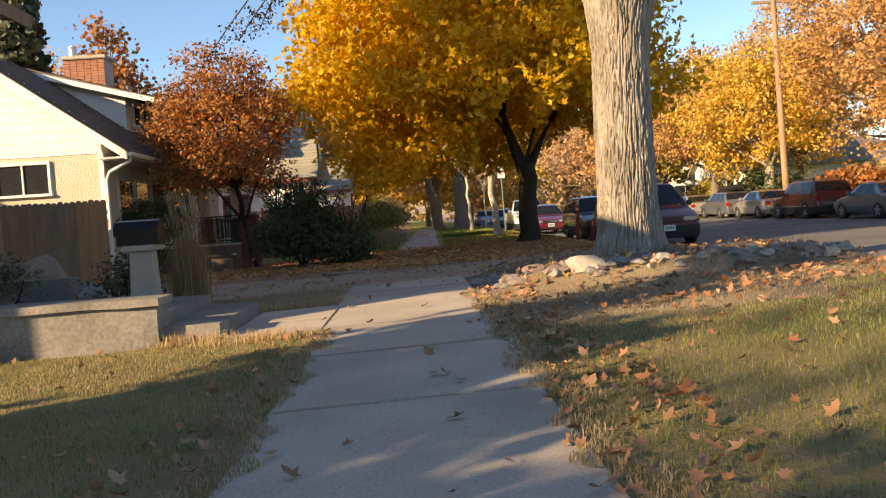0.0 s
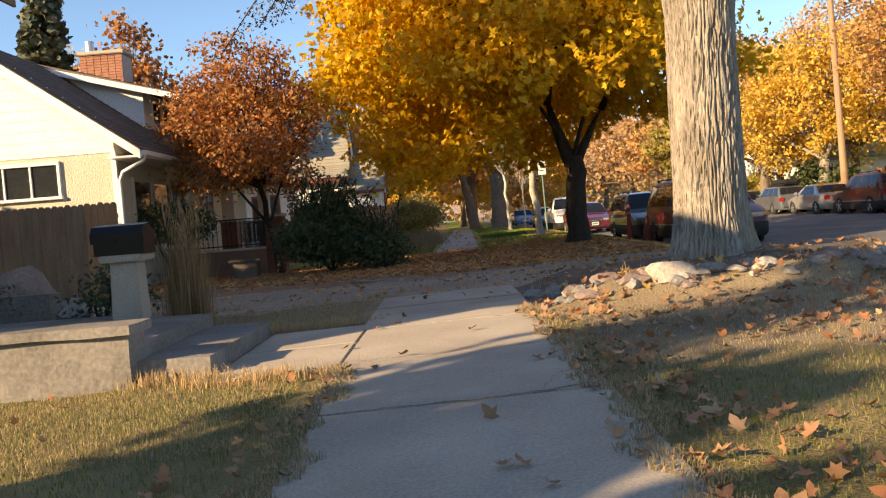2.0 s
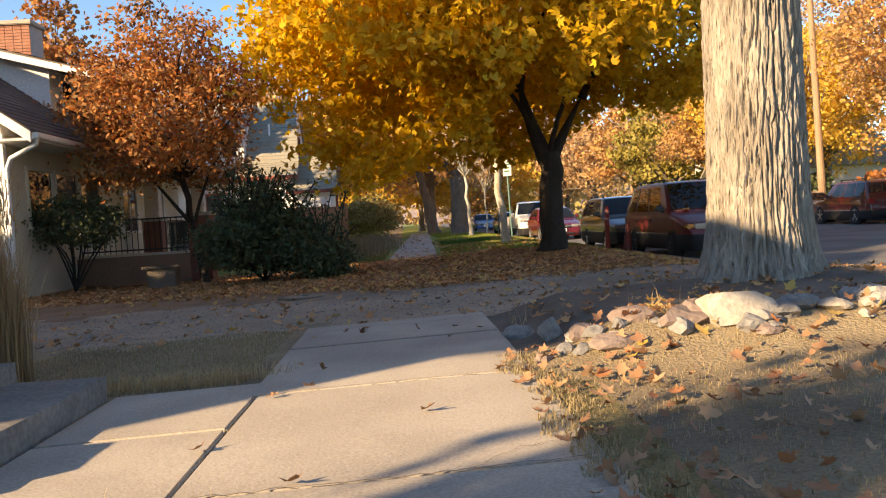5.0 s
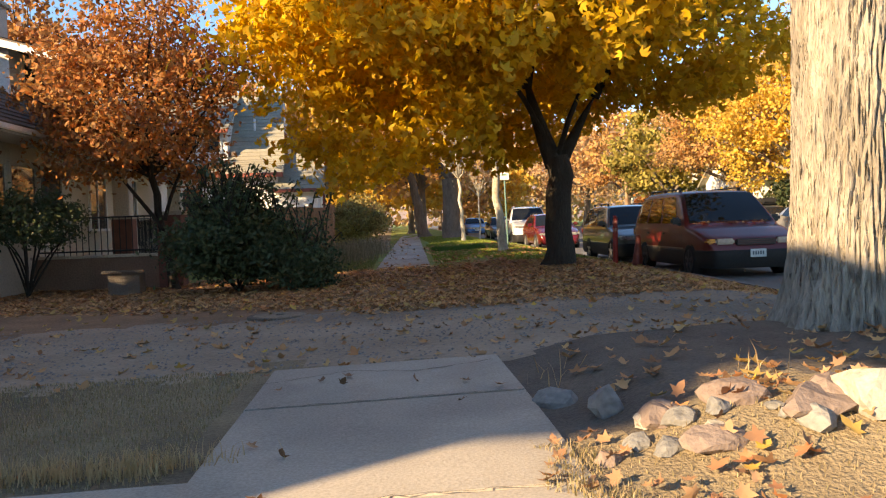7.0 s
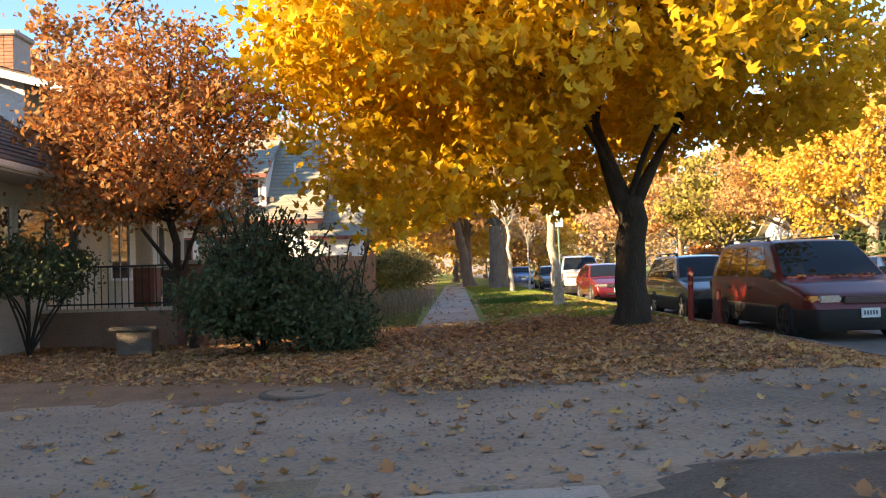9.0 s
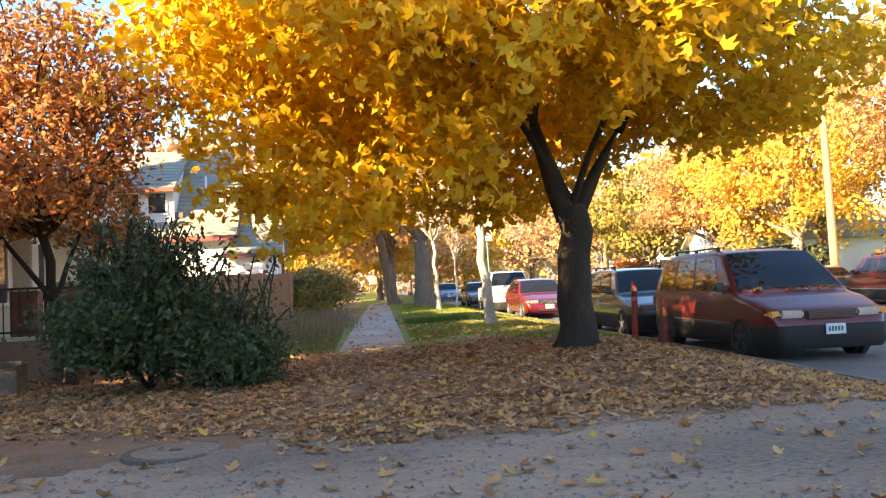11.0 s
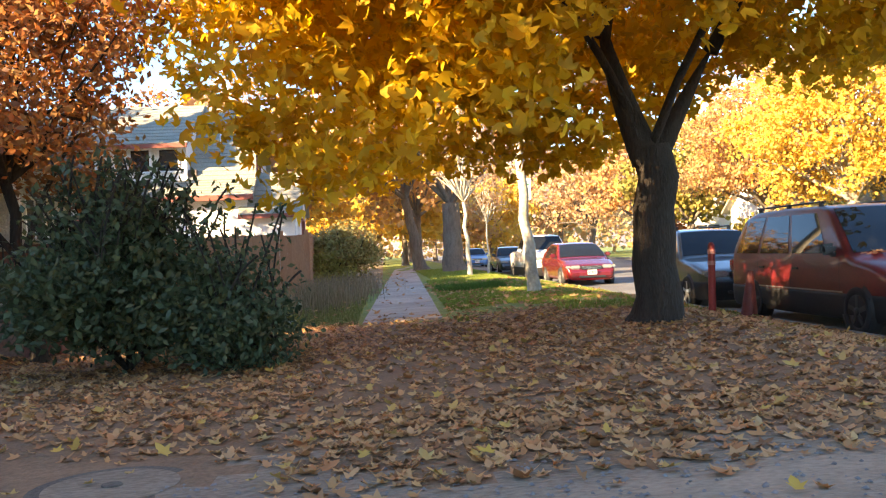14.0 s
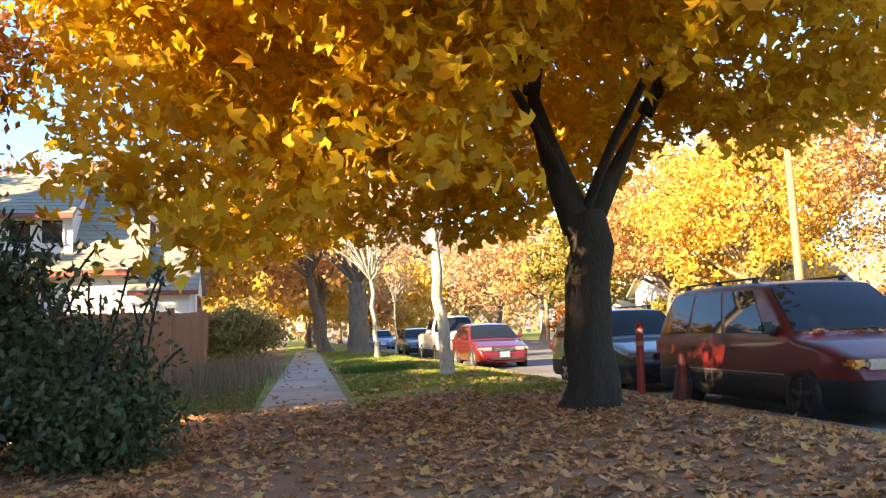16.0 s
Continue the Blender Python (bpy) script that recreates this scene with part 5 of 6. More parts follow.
part("step", rough_box(-2.95, -2.33, 10.22, 12.2, -0.1, 0.235, 0.006, 5, 3), M_STONE_STEP, steps)
part("landing", rough_box(-7.4, -2.97, 10.27, 12.4, -0.1, 0.27, 0.006, 5, 5), M_STONE_STEP, steps)
uw = thing("garden_wall", "low grey concrete garden wall behind the landing", "wall")
part("wall_face", rough_box(-7.4, -4.3, 12.9, 13.2, -0.15, 0.52, 0.012, 10, 6), M_STONE_STEP, uw)

ped = thing("pedestal", "tapered grey concrete mailbox pedestal", "pedestal")
bm = prism([(-3.17, 0.26), (-2.87, 0.26), (-2.895, 0.83), (-3.145, 0.83)], "y", 11.76, 12.02)
bmesh.ops.bevel(bm, geom=bm.edges[:], offset=0.012, segments=2, affect="EDGES")
part("shaft", bm, M_CONC, ped)
part("top_slab", box(-3.225, -2.815, 11.69, 12.09, 0.832, 0.9, 0.015), M_CONC, ped)
mb = thing("mailbox", "black metal mailbox with rounded lid on a pedestal", "mailbox")
prof = [(11.72, 0.90), (12.05, 0.90), (12.05, 1.08)] + [(11.885 + 0.165 * math.cos(a), 1.08 + 0.10 * math.sin(a)) for a in np.linspace(0.2, math.pi - 0.2, 9)] + [(11.72, 1.08)]
part("body", prism(prof, "x", -3.27, -2.79), M_BLACK, mb)
part("lid", prism([(11.69, 1.02), (11.71, 1.02), (11.71, 1.1), (11.76, 1.165), (11.885, 1.19), (11.885, 1.2), (11.75, 1.18), (11.69, 1.11)], "x", -3.285, -2.775), M_BLACK, mb)
part("knob", cyl((-3.04, 11.66, 1.04), (-3.04, 11.7, 1.04), 0.012, n=8), M_BLACK, mb)


def boulder(x, y, sx, sy, sz, material, label, seed, z=None, name="rock", sub=2):
    bm = bmesh.new()
    bmesh.ops.create_icosphere(bm, subdivisions=sub, radius=1)
    for v in bm.verts:
        p = v.co.copy()
        n = noise.noise(p * 1.1 + Vector((seed * 3.1, 0, 0))) * 0.35 + noise.noise(p * 2.8 + Vector((0, seed, 0))) * 0.12
        for ax in ((1, 0.3, 0.2), (-0.5, 0.8, 0.4), (0.2, -0.6, 0.9), (-0.8, -0.5, 0.5)):
            d = Vector(ax).normalized()
            over = p.dot(d) - (0.62 + 0.2 * noise.noise((seed, ax[0] * 5, ax[1] * 5)))
            if over > 0:
                p -= d * over * 0.85
        v.co = Vector((p.x * sx, p.y * sy, p.z * sz)) * (1 + n)
    ob = part(name, bm, material)
    z = float(gz(x, y)) if z is None else z
    ob.matrix_basis = pose(x, y, z + sz * 0.35, 0, 0, seed * 77 % 360)
    return tagged(ob, label, "rock", "" if sub > 2 else "stones edging the tree bed")


boulder(-5.35, 14.1, 0.62, 0.45, 0.42, M_ROCKR, "large reddish-grey landscape boulder", 3, 0.3, sub=3)
boulder(-4.35, 13.4, 0.45, 0.3, 0.16, M_ROCK, "flat grey landscape boulder", 4, 0.22, sub=3)
rs = random.Random(8)
mats = (M_ROCK, M_ROCKL, M_ROCKR, M_ROCK)
names = {0: "grey angular stone edging the tree bed", 1: "pale stone edging the tree bed", 2: "reddish stone edging the tree bed", 3: "grey angular stone edging the tree bed"}
for k in range(70):
    u = rs.random()
    x = 1.15 + 4.4 * u + rs.uniform(-0.15, 0.15)
    y = 12.45 - 0.16 * (x - 1.1) + rs.uniform(-0.4, 0.22) - (0.15 if u < 0.3 else 0)
    s = rs.uniform(0.04, 0.13)
    m = rs.randrange(4)
    boulder(x, y, s * rs.uniform(1.0, 1.6), s, s * rs.uniform(0.45, 0.75), mats[m], names[m], k + 10)
boulder(2.25, 11.95, 0.32, 0.17, 0.13, M_ROCKL, "broad pale stone edging the tree bed", 91)
boulder(1.22, 12.75, 0.13, 0.1, 0.12, M_ROCK, "upright grey stone edging the tree bed", 92)
boulder(1.05, 13.2, 0.16, 0.11, 0.08, M_ROCK, "grey stone beside the sidewalk end", 93)
boulder(1.95, 12.0, 0.24, 0.14, 0.08, M_ROCKR, "flat reddish stone edging the tree bed", 94)


def blades(name, pts, hmin, hmax, w, material, label, lean=0.35, kind="stuff", cat="grass"):
    """Grass: bent tapering blades, three points a side."""
    n = len(pts)
    a = rng.uniform(0, 2 * np.pi, n)
    h = rng.uniform(hmin, hmax, n)
    l = np.abs(rng.normal(0, lean, n)) * h
    b = rng.uniform(0, 2 * np.pi, n)
    ax = np.stack([np.cos(a), np.sin(a), np.zeros(n)], 1) * w / 2
    dr = np.stack([np.cos(b), np.sin(b), np.zeros(n)], 1)
    up = np.array([0, 0, 1.0])
    m = pts + dr * (l * 0.35)[:, None] + up * (h * 0.6)[:, None]
    t = pts + dr * l[:, None] + up * (h * np.clip(1 - 0.25 * (l / h) ** 2, 0.4, 1))[:, None]
    v = np.stack([pts - ax, pts + ax, m + ax * 0.7, m - ax * 0.7, t], 1).reshape(-1, 3)
    k = np.arange(n) * 5
    me = fast_mesh(name, v, [np.stack([k, k + 1, k + 2, k + 3], 1), np.stack([k + 3, k + 2, k + 4], 1)])
    ob = part(name, me, material)
    return tagged(ob, label, cat, kind=kind) if label else ob


def scatter(n, x0, x1, y0, y1, lift=0.0, keep=None):
    x, y = rng.uniform(x0, x1, n), rng.uniform(y0, y1, n)
    p = np.stack([x, y, gz(x, y) + lift], 1)
    return p if keep is None else p[keep(x, y)]


def patch(x, y):
    return np.sin(x * 1.9 + y * 0.7) + np.sin(y * 1.3 - x * 0.6) + 0.6 * np.sin(x * 4.1 + 2)


blades("lawn_grass", np.concatenate([scatter(60000, -7.5, -0.93, 1.5, 9.8), scatter(52000, 0.93, 6.2, 1.5, 9.5, keep=lambda x, y: (y < 8.2) | (patch(x, y) > 0.3))]), 0.015, 0.042, 0.005, G_GRASS, "short patchy green and straw lawn grass")
blades("dry_grass", np.concatenate([scatter(16000, -3.2, -0.93, 11.9, 15.2, keep=lambda x, y: (y > 12.3)), scatter(16000, 0.95, 6.0, 7.5, 12.2, keep=lambda x, y: patch(x, y) < 1.0), scatter(12000, -3.2, -0.93, 7.6, 9.8)]), 0.012, 0.035, 0.005, G_DRY, "short dry straw-coloured grass")
tufts = []
for x, y, n, s in ((-1.3, 9.55, 500, 0.25), (-1.75, 9.75, 260, 0.12), (-2.15, 9.85, 260, 0.12), (-1.15, 12.5, 500, 0.25), (-1.7, 12.5, 300, 0.2)):
    c = rng.normal(0, 1, (n, 2)) * (s, 0.06) + (x, y)
    tufts.append(np.stack([c[:, 0], c[:, 1], gz(c[:, 0], c[:, 1])], 1))
blades("grass_tuft", np.concatenate(tufts), 0.05, 0.15, 0.006, M_STRAW, "straw-coloured grass tufts along the front walk", 0.5)
blades("verge_grass", np.concatenate([scatter(52000, 1.1, 5.8, 27.5, 45, keep=lambda x, y: (x > 1.15 + 0.024 * (y - 28)) & ((y > 30) | (patch(x, y) > 0))), scatter(14000, 1.8, 5.8, 45, 62)]), 0.04, 0.09, 0.016, G_GREEN, "bright green verge grass")
blades("verge_grass", scatter(16000, -3.0, -0.35, 28.4, 38, keep=lambda x, y: x < -0.35 + 0.024 * (y - 28)), 0.03, 0.08, 0.014, G_GRASS, "thin green and straw grass by the board fence")
blades("mound_grass", scatter(5000, 1.45, 3.2, 36.3, 38.2), 0.08, 0.2, 0.014, leaf_mat("deep_green_blades", [(0.06, 0.13, 0.02), (0.1, 0.18, 0.03)], 0.3), "deep green mound of low grass", cat="grass")

def ragged(n, x, y0, y1, wide):
    """Places along a slab's edge, in uneven tongues that lap over the concrete."""
    y = rng.uniform(y0, y1, n)
    lap = 0.05 * np.sin(y * 3.7 + x * 9) + 0.04 * np.sin(y * 9.1 + 2 * x) + 0.03 * np.sin(y * 21 + x)
    px = x + np.sign(x) * (rng.uniform(-0.06, wide, n) - lap)
    return np.stack([px, y, 0.024 + 0.03 * px], 1)


blades("edge_grass", np.concatenate([ragged(7000, -0.66, 2.0, 9.7, 0.16), ragged(7000, 0.87, 2.0, 12.3, 0.14)]), 0.012, 0.05, 0.006, G_DRY, "ragged dry grass lapping over the sidewalk edges", 0.7)

# ornamental grass beside the pedestal
og = thing("ornamental_grass", "tall dry feather reed grass clump", "ornamental grass")
c = np.concatenate([rng.normal(0, 0.085, (2300, 2)) + (-2.72, 12.75)])
ob = blades("stems", np.stack([c[:, 0], c[:, 1], gz(c[:, 0], c[:, 1])], 1), 0.55, 1.2, 0.008, M_REED, "", 0.12)
ob.parent = og
pl = []
for k in range(46):
    a, r = rng.uniform(0, 6.28), rng.uniform(0, 0.24)
    for u in np.linspace(0, 1, 14):
        pl.append((-2.72 + math.cos(a) * r * (1 + u * 0.25) + rng.normal(0, 0.008), 12.75 + math.sin(a) * r + rng.normal(0, 0.008), 0.95 + 0.35 * u + 0.2 * math.sin(k * 3.3)))
ob = blades("plumes", np.array(pl), 0.04, 0.09, 0.009, M_REED, "", 0.25)
ob.parent = og

dp = np.concatenate([rng.normal(0, 1, (1900, 2)) * (0.45, 1.9) + (-1.35, 35.8), rng.normal(0, 1, (600, 2)) * (0.3, 0.8) + (-0.75, 38.5)])
blades("dried_perennials", np.stack([dp[:, 0], dp[:, 1], gz(dp[:, 0], dp[:, 1])], 1), 0.25, 0.75, 0.014, leaf_mat("withered_stems", [(0.20, 0.15, 0.10), (0.34, 0.26, 0.17), (0.15, 0.14, 0.07), (0.24, 0.18, 0.11)], 0.25), "withered grey-brown perennials by the board fence", 0.35, cat="plants")


def bush(label, centre, radii, count, size, material, seed, stems=12, low=-0.35, clumps=260, spread=0.14, shoots=0, shape=OVAL, shell=0.5):
    x, y, z = centre
    root = thing("bush", label, "bush", Matrix.Translation((x, y, float(gz(x, y)))))
    o = np.array((x, y, float(gz(x, y))))
    pts, cs = crown_points(centre, radii, clumps, count / clumps, spread, low, shell, seed)
    g = np.random.default_rng(seed)
    pts = pts[pts[:, 2] > o[2] + 0.03]
    tubes = limbs_to(o, cs[g.permutation(len(cs))[:stems]], 0.025, 5, 0.12, g)
    for k in range(shoots):
        a = g.uniform(0, 6.28)
        b = np.array((x + math.cos(a) * radii[0] * g.uniform(0, 0.75), y + math.sin(a) * radii[1] * g.uniform(0, 0.7), z + radii[2] * 0.6))
        e = b + (g.normal(0, 0.25), g.normal(0, 0.2), g.uniform(0.35, 1.15))
        tubes += limbs_to(b, [e], 0.012, 4, 0.05, g)
        u = g.uniform(0, 1.05, 34)
        pts = np.concatenate([pts, b + (e - b) * u[:, None] + g.normal(0, 0.07, (34, 3))])
    v, f = join_tubes(tubes)
    part("branchwork", fast_mesh("branchwork", v - o, f), M_BARKD, root)
    me = leaves("foliage", pts - o, g.uniform(size * 0.7, size * 1.3, len(pts)), shape)
    me.materials.append(material)
    part("foliage", me, None, root)
    return root


bush("large dark green shrub with loose upright shoots", (-2.75, 24.5, 0.75), (1.25, 1.1, 0.68), 13000, 0.1, L_DARK, 5, shoots=95, clumps=330, spread=0.17, low=-0.95, shell=0.25)
bush("low dark green shrub leaning over the leaves", (-1.5, 24.0, 0.35), (0.65, 0.7, 0.4), 4200, 0.085, L_DARK, 15, shoots=18, clumps=170, spread=0.15, low=-0.95, shell=0.25)
bush("dark pruned juniper shrub by the porch", (-7.0, 25.5, 1.35), (1.15, 0.9, 0.55), 5200, 0.09, L_DARK, 6, stems=10, low=-0.9)
bush("rounded yellow-green shrub beyond the fence", (-1.1, 42.5, 1.0), (1.1, 1.1, 1.0), 5000, 0.13, leaf_mat("yellow_green_leaves", [(0.28, 0.24, 0.08), (0.42, 0.35, 0.13), (0.34, 0.22, 0.08), (0.20, 0.18, 0.06)], 0.4), 7, clumps=150, spread=0.22)
bush("dark shrub behind the yellow-green one", (-1.9, 41.5, 0.5), (1.0, 1.0, 0.7), 2500, 0.13, L_OLIVE, 8)
bush("low dark shrub beside the garden wall", (-5.2, 12.6, 0.55), (0.5, 0.2, 0.25), 900, 0.06, L_DARK, 9, stems=5)
bush("low dark shrub by the lawn wall", (-3.5, 12.75, 0.4), (0.3, 0.25, 0.35), 700, 0.07, L_DARK, 10, stems=5)
for k, (x, y, r) in enumerate([(-2.2, 52, 1.2), (-2.0, 58, 1.3), (-2.4, 68, 1.6), (-2, 80, 1.8)]):
    bush("autumn shrub beside the sidewalk", (x, y, r * 0.8), (r, r, r * 0.9), 1600, 0.22, (L_OLIVE, L_ORANGE)[k % 2], 20 + k, shape=CLUMP, clumps=120, spread=0.2)
for k, (x, y, r) in enumerate([(23, 36, 1.4), (23.4, 45, 1.3), (23, 56, 1.5), (23, 66, 1.3), (22.5, 80, 1.6)]):
    bush("low shrub across the street", (x, y, r * 0.8), (r * 1.2, r * 1.6, r * 0.9), 1500, 0.22, (L_OLIVE, L_RUST, L_DARK)[k % 3], 40 + k, shape=CLUMP, clumps=120, spread=0.25)

dd = np.concatenate([rng.normal(0, 1, (60, 2)) * (0.5, 0.18) + (4.6, 12.35), rng.normal(0, 1, (9, 2)) * (0.2, 0.1) + (2.0, 12.7), rng.normal(0, 1, (10, 2)) * (0.1, 0.2) + (1.1, 13.8)])
blades("dead_stalks", np.stack([dd[:, 0], dd[:, 1], gz(dd[:, 0], dd[:, 1])], 1), 0.08, 0.26, 0.008, M_STRAW, "dead pale stalks in the tree bed", 0.9, cat="plants")

# ---- street furniture ----
P_POST = plain("faded_red_plastic", (0.34, 0.035, 0.025), 0.5)
P_CONE = plain("dark_cone_plastic", (0.15, 0.028, 0.022), 0.6)
P_BAND = plain("worn_reflective_band", (0.55, 0.22, 0.18), 0.5)


def marker_post(x, y, h, lean, label, cone=False):
    m = thing("marker_post", label, "post", Matrix.Translation((x, y, float(gz(x, y)) - 0.02)) @ Matrix.Rotation(lean, 4, "Y"), "marker posts")
    if cone:
        part("foot", box(-0.17, 0.17, -0.17, 0.17, 0, 0.05, 0.015), P_CONE, m)
        part("sleeve", cyl((0, 0, 0.03), (0, 0, h), 0.13, 0.045, 16), P_CONE, m)
    else:
        part("sleeve", cyl((0, 0, 0), (0, 0, h), 0.062, 0.055, 14), P_POST, m)
        for z in (0.72, 0.88):
            part("band", cyl((0, 0, h * z), (0, 0, h * z + 0.07), 0.0635, 0.0635, 14), P_BAND, m)
        part("cap", cyl((0, 0, h), (0, 0, h + 0.05), 0.056, 0.03, 14), P_POST, m)


marker_post(5.4, 28.4, 1.14, 0.02, "faded red plastic marker post at the kerb")
marker_post(5.75, 27.8, 0.75, 0.06, "faded red traffic cone at the kerb", True)

sg = thing("street_sign", "small white parking sign on a green steel post", "sign")
part("post", cyl((4.35, 39.5, -0.1), (4.28, 39.5, 3.0), 0.03, n=8), plain("green_steel", (0.12, 0.22, 0.19), 0.5, 0.3), sg)
part("panel", box(4.13, 4.45, 39.44, 39.455, 2.5, 3.12, 0.004), plain("sign_white", (0.72, 0.76, 0.74), 0.4), sg)
for k, (a, b) in enumerate(((4.18, 4.40), (4.2, 4.38), (4.18, 4.36))):
    part("text_bar", box(a, b, 39.434, 39.441, 2.92 - 0.13 * k, 2.97 - 0.13 * k), plain("sign_green", (0.06, 0.2, 0.1), 0.5), sg)


def utility_pole(x, y, h, r, arms):
    p = thing("utility_pole", "tall weathered wooden utility pole", "utility pole", group="utility poles")
    part("shaft", cyl((x, y, -0.3), (x - 0.02 * h, y, h), r, r * 0.7, 12), M_WOOD, p)
    if arms:
        part("crossarm", box(x - 0.02 * h - 1.2, x - 0.02 * h + 1.2, y - 0.06, y + 0.06, h - 0.7, h - 0.55, 0.01), M_WOOD, p)


utility_pole(20.75, 47.6, 12.0, 0.19, True)
utility_pole(21.0, 83.0, 9.0, 0.17, True)

bk = thing("planter", "old grey wooden planter box with dead stems", "planter")
for a, b, c, d in ((-5.35, -4.75, 25.15, 25.2), (-5.35, -4.75, 25.5, 25.55), (-5.35, -5.3, 25.2, 25.5), (-4.8, -4.75, 25.2, 25.5)):
    part("board", box(a, b, c, d, -0.12, 0.3, 0.006), M_DIRT, bk)
part("soil", box(-5.3, -4.8, 25.2, 25.5, -0.1, 0.22), M_DIRT, bk)
part("rim", box(-5.45, -4.65, 25.08, 25.14, 0.3, 0.36, 0.01), M_DIRT, bk)

mc = thing("manhole_cover", "dirt-covered round utility lid in the alley", "manhole cover")
mz = float(gz(-1.31, 19.3))
part("frame_ring", cyl((-1.31, 19.3, mz - 0.05), (-1.31, 19.3, mz + 0.012), 0.42, 0.41, 32), M_DIRT, mc)
part("lid", cyl((-1.31, 19.3, mz - 0.04), (-1.31, 19.3, mz + 0.018), 0.34, 0.335, 32), M_ALLEY, mc)
part("boss", cyl((-1.31, 19.3, mz), (-1.31, 19.3, mz + 0.026), 0.06, 0.05, 16), M_DIRT, mc)

# ---- fallen leaves ----
def single_leaf_mat():
    """Like the litter, with its colour by object."""
    m = mat("fallen_leaf_single", (0.27, 0.15, 0.085), (0.39, 0.235, 0.135), 0.7, 9, 90, 0.3)
    nt = m.node_tree
    p = nt.nodes["Principled BSDF"]
    src = p.inputs["Base Color"].links[0].from_socket
    info = nt.nodes.new("ShaderNodeObjectInfo")
    ramp = nt.nodes.new("ShaderNodeValToRGB")
    ramp.color_ramp.elements[0].color, ramp.color_ramp.elements[1].color = (0.62, 0.52, 0.46, 1), (1.25, 1.15, 1.0, 1)
    mul = nt.nodes.new("ShaderNodeMix")
    mul.data_type, mul.blend_type = "RGBA", "MULTIPLY"
    mul.inputs[0].default_value = 1.0
    nt.links.new(info.outputs["Random"], ramp.inputs[0])
    nt.links.new(src, mul.inputs[6])
    nt.links.new(ramp.outputs[0], mul.inputs[7])
    nt.links.new(mul.outputs[2], p.inputs["Base Color"])
    return m


M_FALLONE = single_leaf_mat()
CURLED = MAPLE[0] * (0.8, 1.0, 1.0) + np.stack([0 * MAPLE[0][:, 0], 0 * MAPLE[0][:, 0], 0.4 * MAPLE[0][:, 0] ** 2 + 0.2 * MAPLE[0][:, 1] ** 2 * (MAPLE[0][:, 1] > 0)], 1), MAPLE[1]


def litter(name, pts, s0, s1, material, label, tilt=0.3):
    me = leaves(name, pts, rng.uniform(s0, s1, len(pts)), CURLED, tilt)
    me.materials.append(material)
    return tagged(part(name, me, None), label, "leaves", kind="stuff")


def thin(x, y):
    d = np.clip(1.25 - np.abs(y - 23.5) / 6.0, 0.1, 1)
    d = d * step(y, 19.0 + 0.5 * np.clip(-x - 0.6, 0, 4), 20.2 + 0.55 * np.clip(-x - 0.6, 0, 4))
    d = d * (1 - 0.55 * step(x, -0.75, -0.3) * (1 - step(x, 0.75, 1.2)) * step(y, 20.5, 22))
    return rng.uniform(0, 1, len(x)) < d


litter("leaf_litter", np.concatenate([scatter(24000, -7.5, 5.9, 19.0, 28.6, 0.012, thin), scatter(1500, -0.5, 5.6, 18.8, 20.6, 0.012), scatter(1400, -2.2, 3.0, 24, 29.0, 0.03), scatter(2200, 5.0, 6.3, 17, 34, 0.03)]), 0.05, 0.125, L_FALLEN, "thick carpet of dry brown maple leaves", 0.2)
litter("alley_leaves", np.concatenate([scatter(420, -6, 5.6, 14.9, 18.8, 0.015), scatter(260, 1.2, 5.6, 12.2, 15.4, 0.03)]), 0.06, 0.15, L_FALLEN, "scattered dry leaves on the gravel alley", 0.25)
litter("lawn_leaves", np.concatenate([scatter(420, 1.3, 6, 1.8, 12.0, 0.03), scatter(240, 0.8, 1.5, 2.6, 12.4, 0.04), scatter(60, -1.2, -0.7, 2.6, 9.6, 0.04), scatter(620, 1.4, 5.8, 9.0, 12.6, 0.05), scatter(150, -6.5, -0.95, 1.8, 10, 0.05) ]), 0.05, 0.11, L_LAWNLEAF, "scattered dry maple leaves on the lawn", 0.45)
variants = []
for k in range(8):
    me = leaves("fallen_leaf", np.zeros((1, 3)), np.array([1.0]), CURLED, 0.3)
    me.materials.append(bpy.data.materials["fallen_leaf_single"] if k else M_FALLONE)
    variants.append(me)
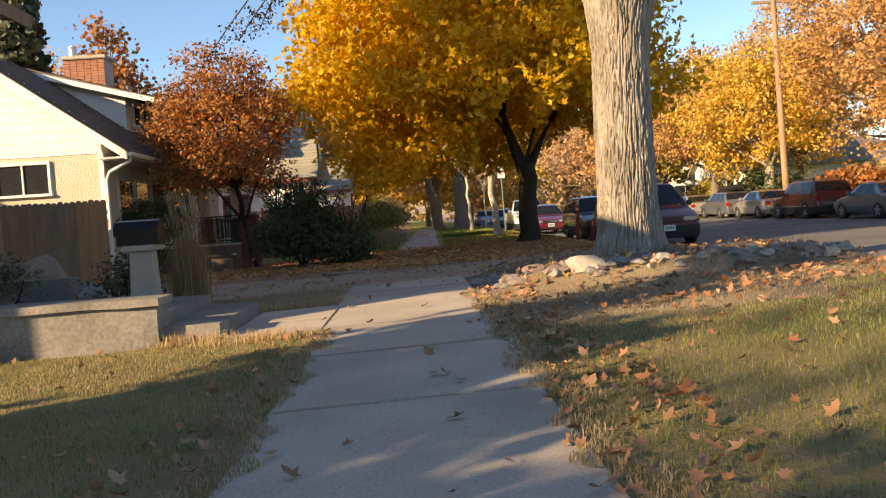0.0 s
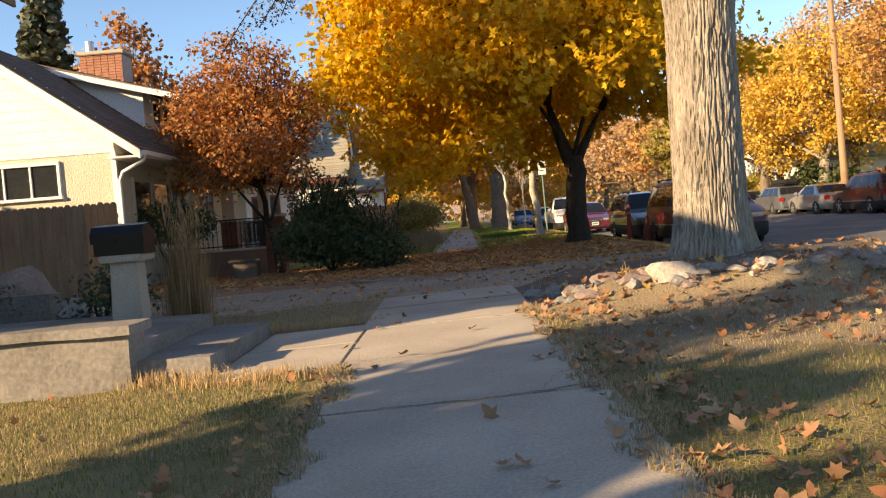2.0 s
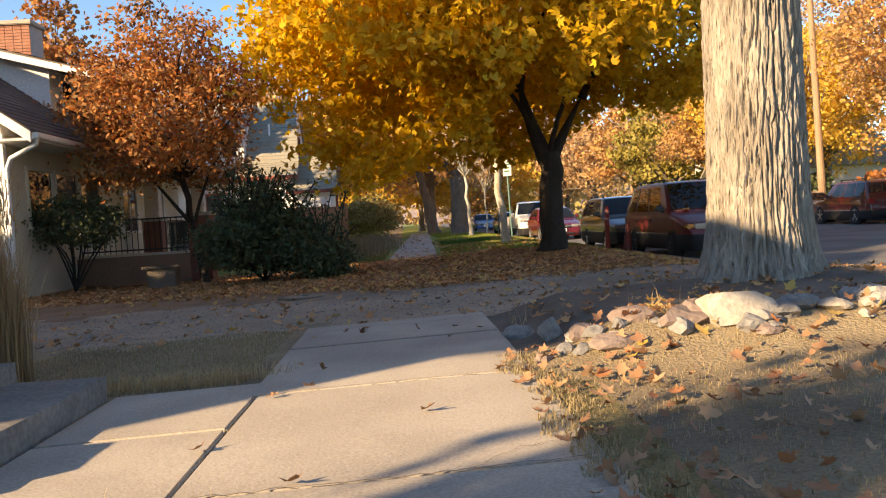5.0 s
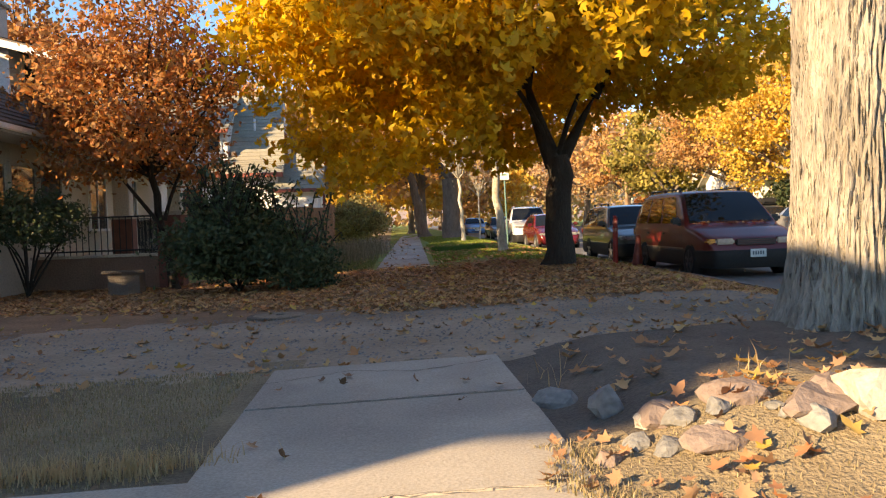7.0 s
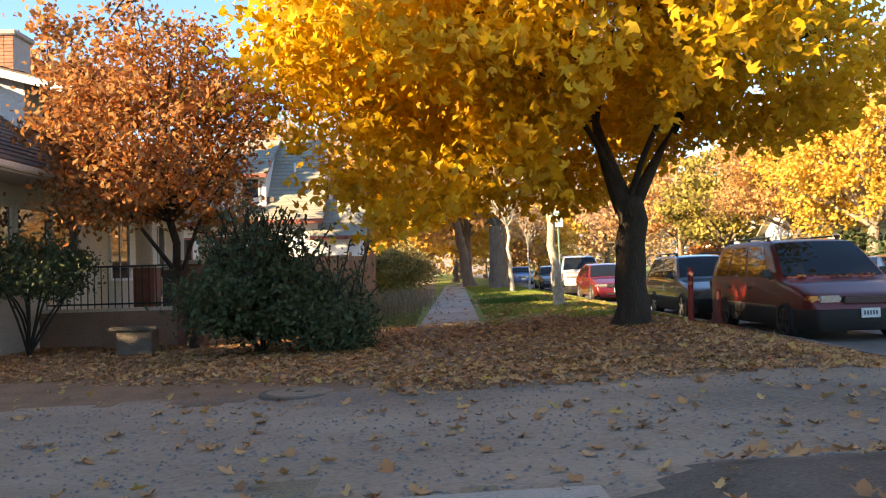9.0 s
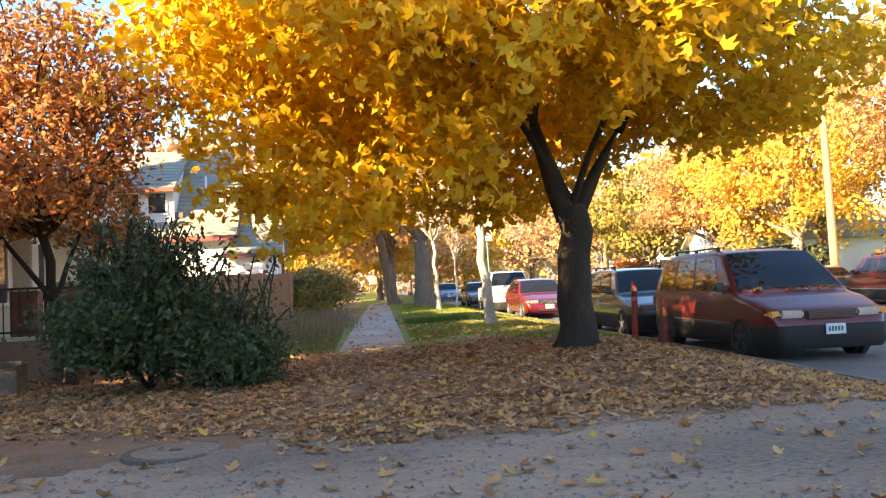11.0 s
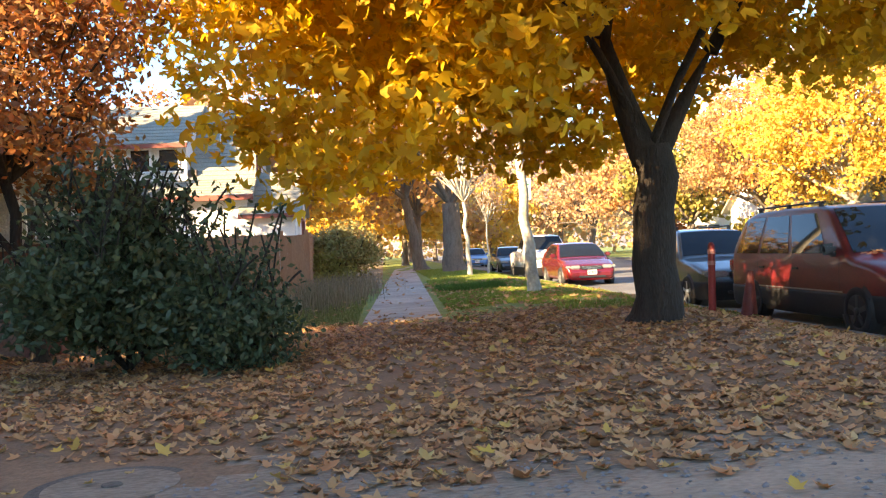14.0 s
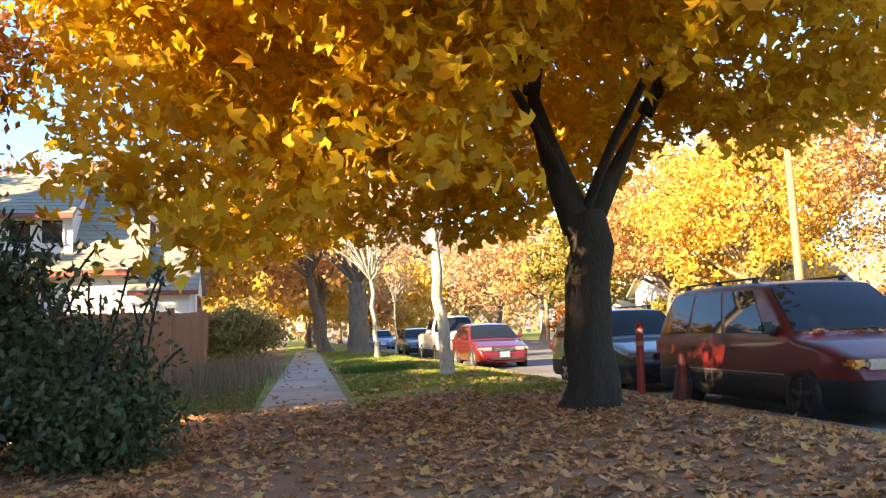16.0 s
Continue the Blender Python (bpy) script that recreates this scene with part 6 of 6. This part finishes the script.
for pts, lab in ((scatter(46, -0.85, 0.85, 2.5, 15, 0.05), "dry curled maple leaf on the sidewalk"), (scatter(160, 0.72, 1.3, 2.6, 12.4, 0.05), "dry brown maple leaf at the lawn edge"), (scatter(85, -1.0, -0.6, 2.6, 9.6, 0.05), "dry brown maple leaf at the lawn edge")):
    for p in pts:
        if abs(p[0]) < 0.9:
            p[2] = 0.045 + 0.03 * p[0]
        o = new("fallen_leaf", variants[rng.integers(0, 8)])
        o.matrix_basis = Matrix.Translation(p) @ Matrix.Rotation(rng.uniform(0, 6.3), 4, "Z") @ Matrix.Scale(rng.uniform(0.05, 0.11), 4)
        tagged(o, lab, "leaf", "fallen leaves by the sidewalk")
litter("golden_fallen_leaves", np.concatenate([scatter(420, -6, 5.8, 18.8, 28.5, 0.04), scatter(16, -3, 5, 14.8, 19, 0.03), scatter(30, 1.2, 3.6, 11.6, 13.0, 0.03)]), 0.07, 0.13, L_FALLGOLD, "freshly fallen golden maple leaves", 0.3)
litter("far_leaves", np.concatenate([scatter(900, 1.2, 5.8, 28.5, 42, 0.05), scatter(260, -3, 1.0, 28.5, 60, 0.05), scatter(900, 5.9, 7.6, 12, 60, 0.0)]), 0.08, 0.15, L_FALLEN, "brown leaves along the verge and gutter")
x = rng.uniform(6.25, 7.95, 60)
y = rng.uniform(25.40, 25.60, 60)
litter("windshield_leaves", np.stack([x, y, 0.835 + (y - 25.35) * 0.2], 1), 0.06, 0.11, L_FALLEN, "dry leaves lodged along the minivan wipers", 0.2)
gx = scatter(5200, -6, 5.6, 14.9, 19.3, 0.004)
me = leaves("gravel", gx, rng.uniform(0.012, 0.04, len(gx)), (np.array([(0.5, 0, 0), (0, 0.5, 0), (-0.5, 0, 0), (0, -0.5, 0), (0, 0, 0.35)]), np.array([(0, 1, 4), (1, 2, 4), (2, 3, 4), (3, 0, 4)])), 0.1)
me.materials.append(M_ROCK)
tagged(part("gravel", me, None), "loose grey gravel on the alley", "gravel", kind="stuff")
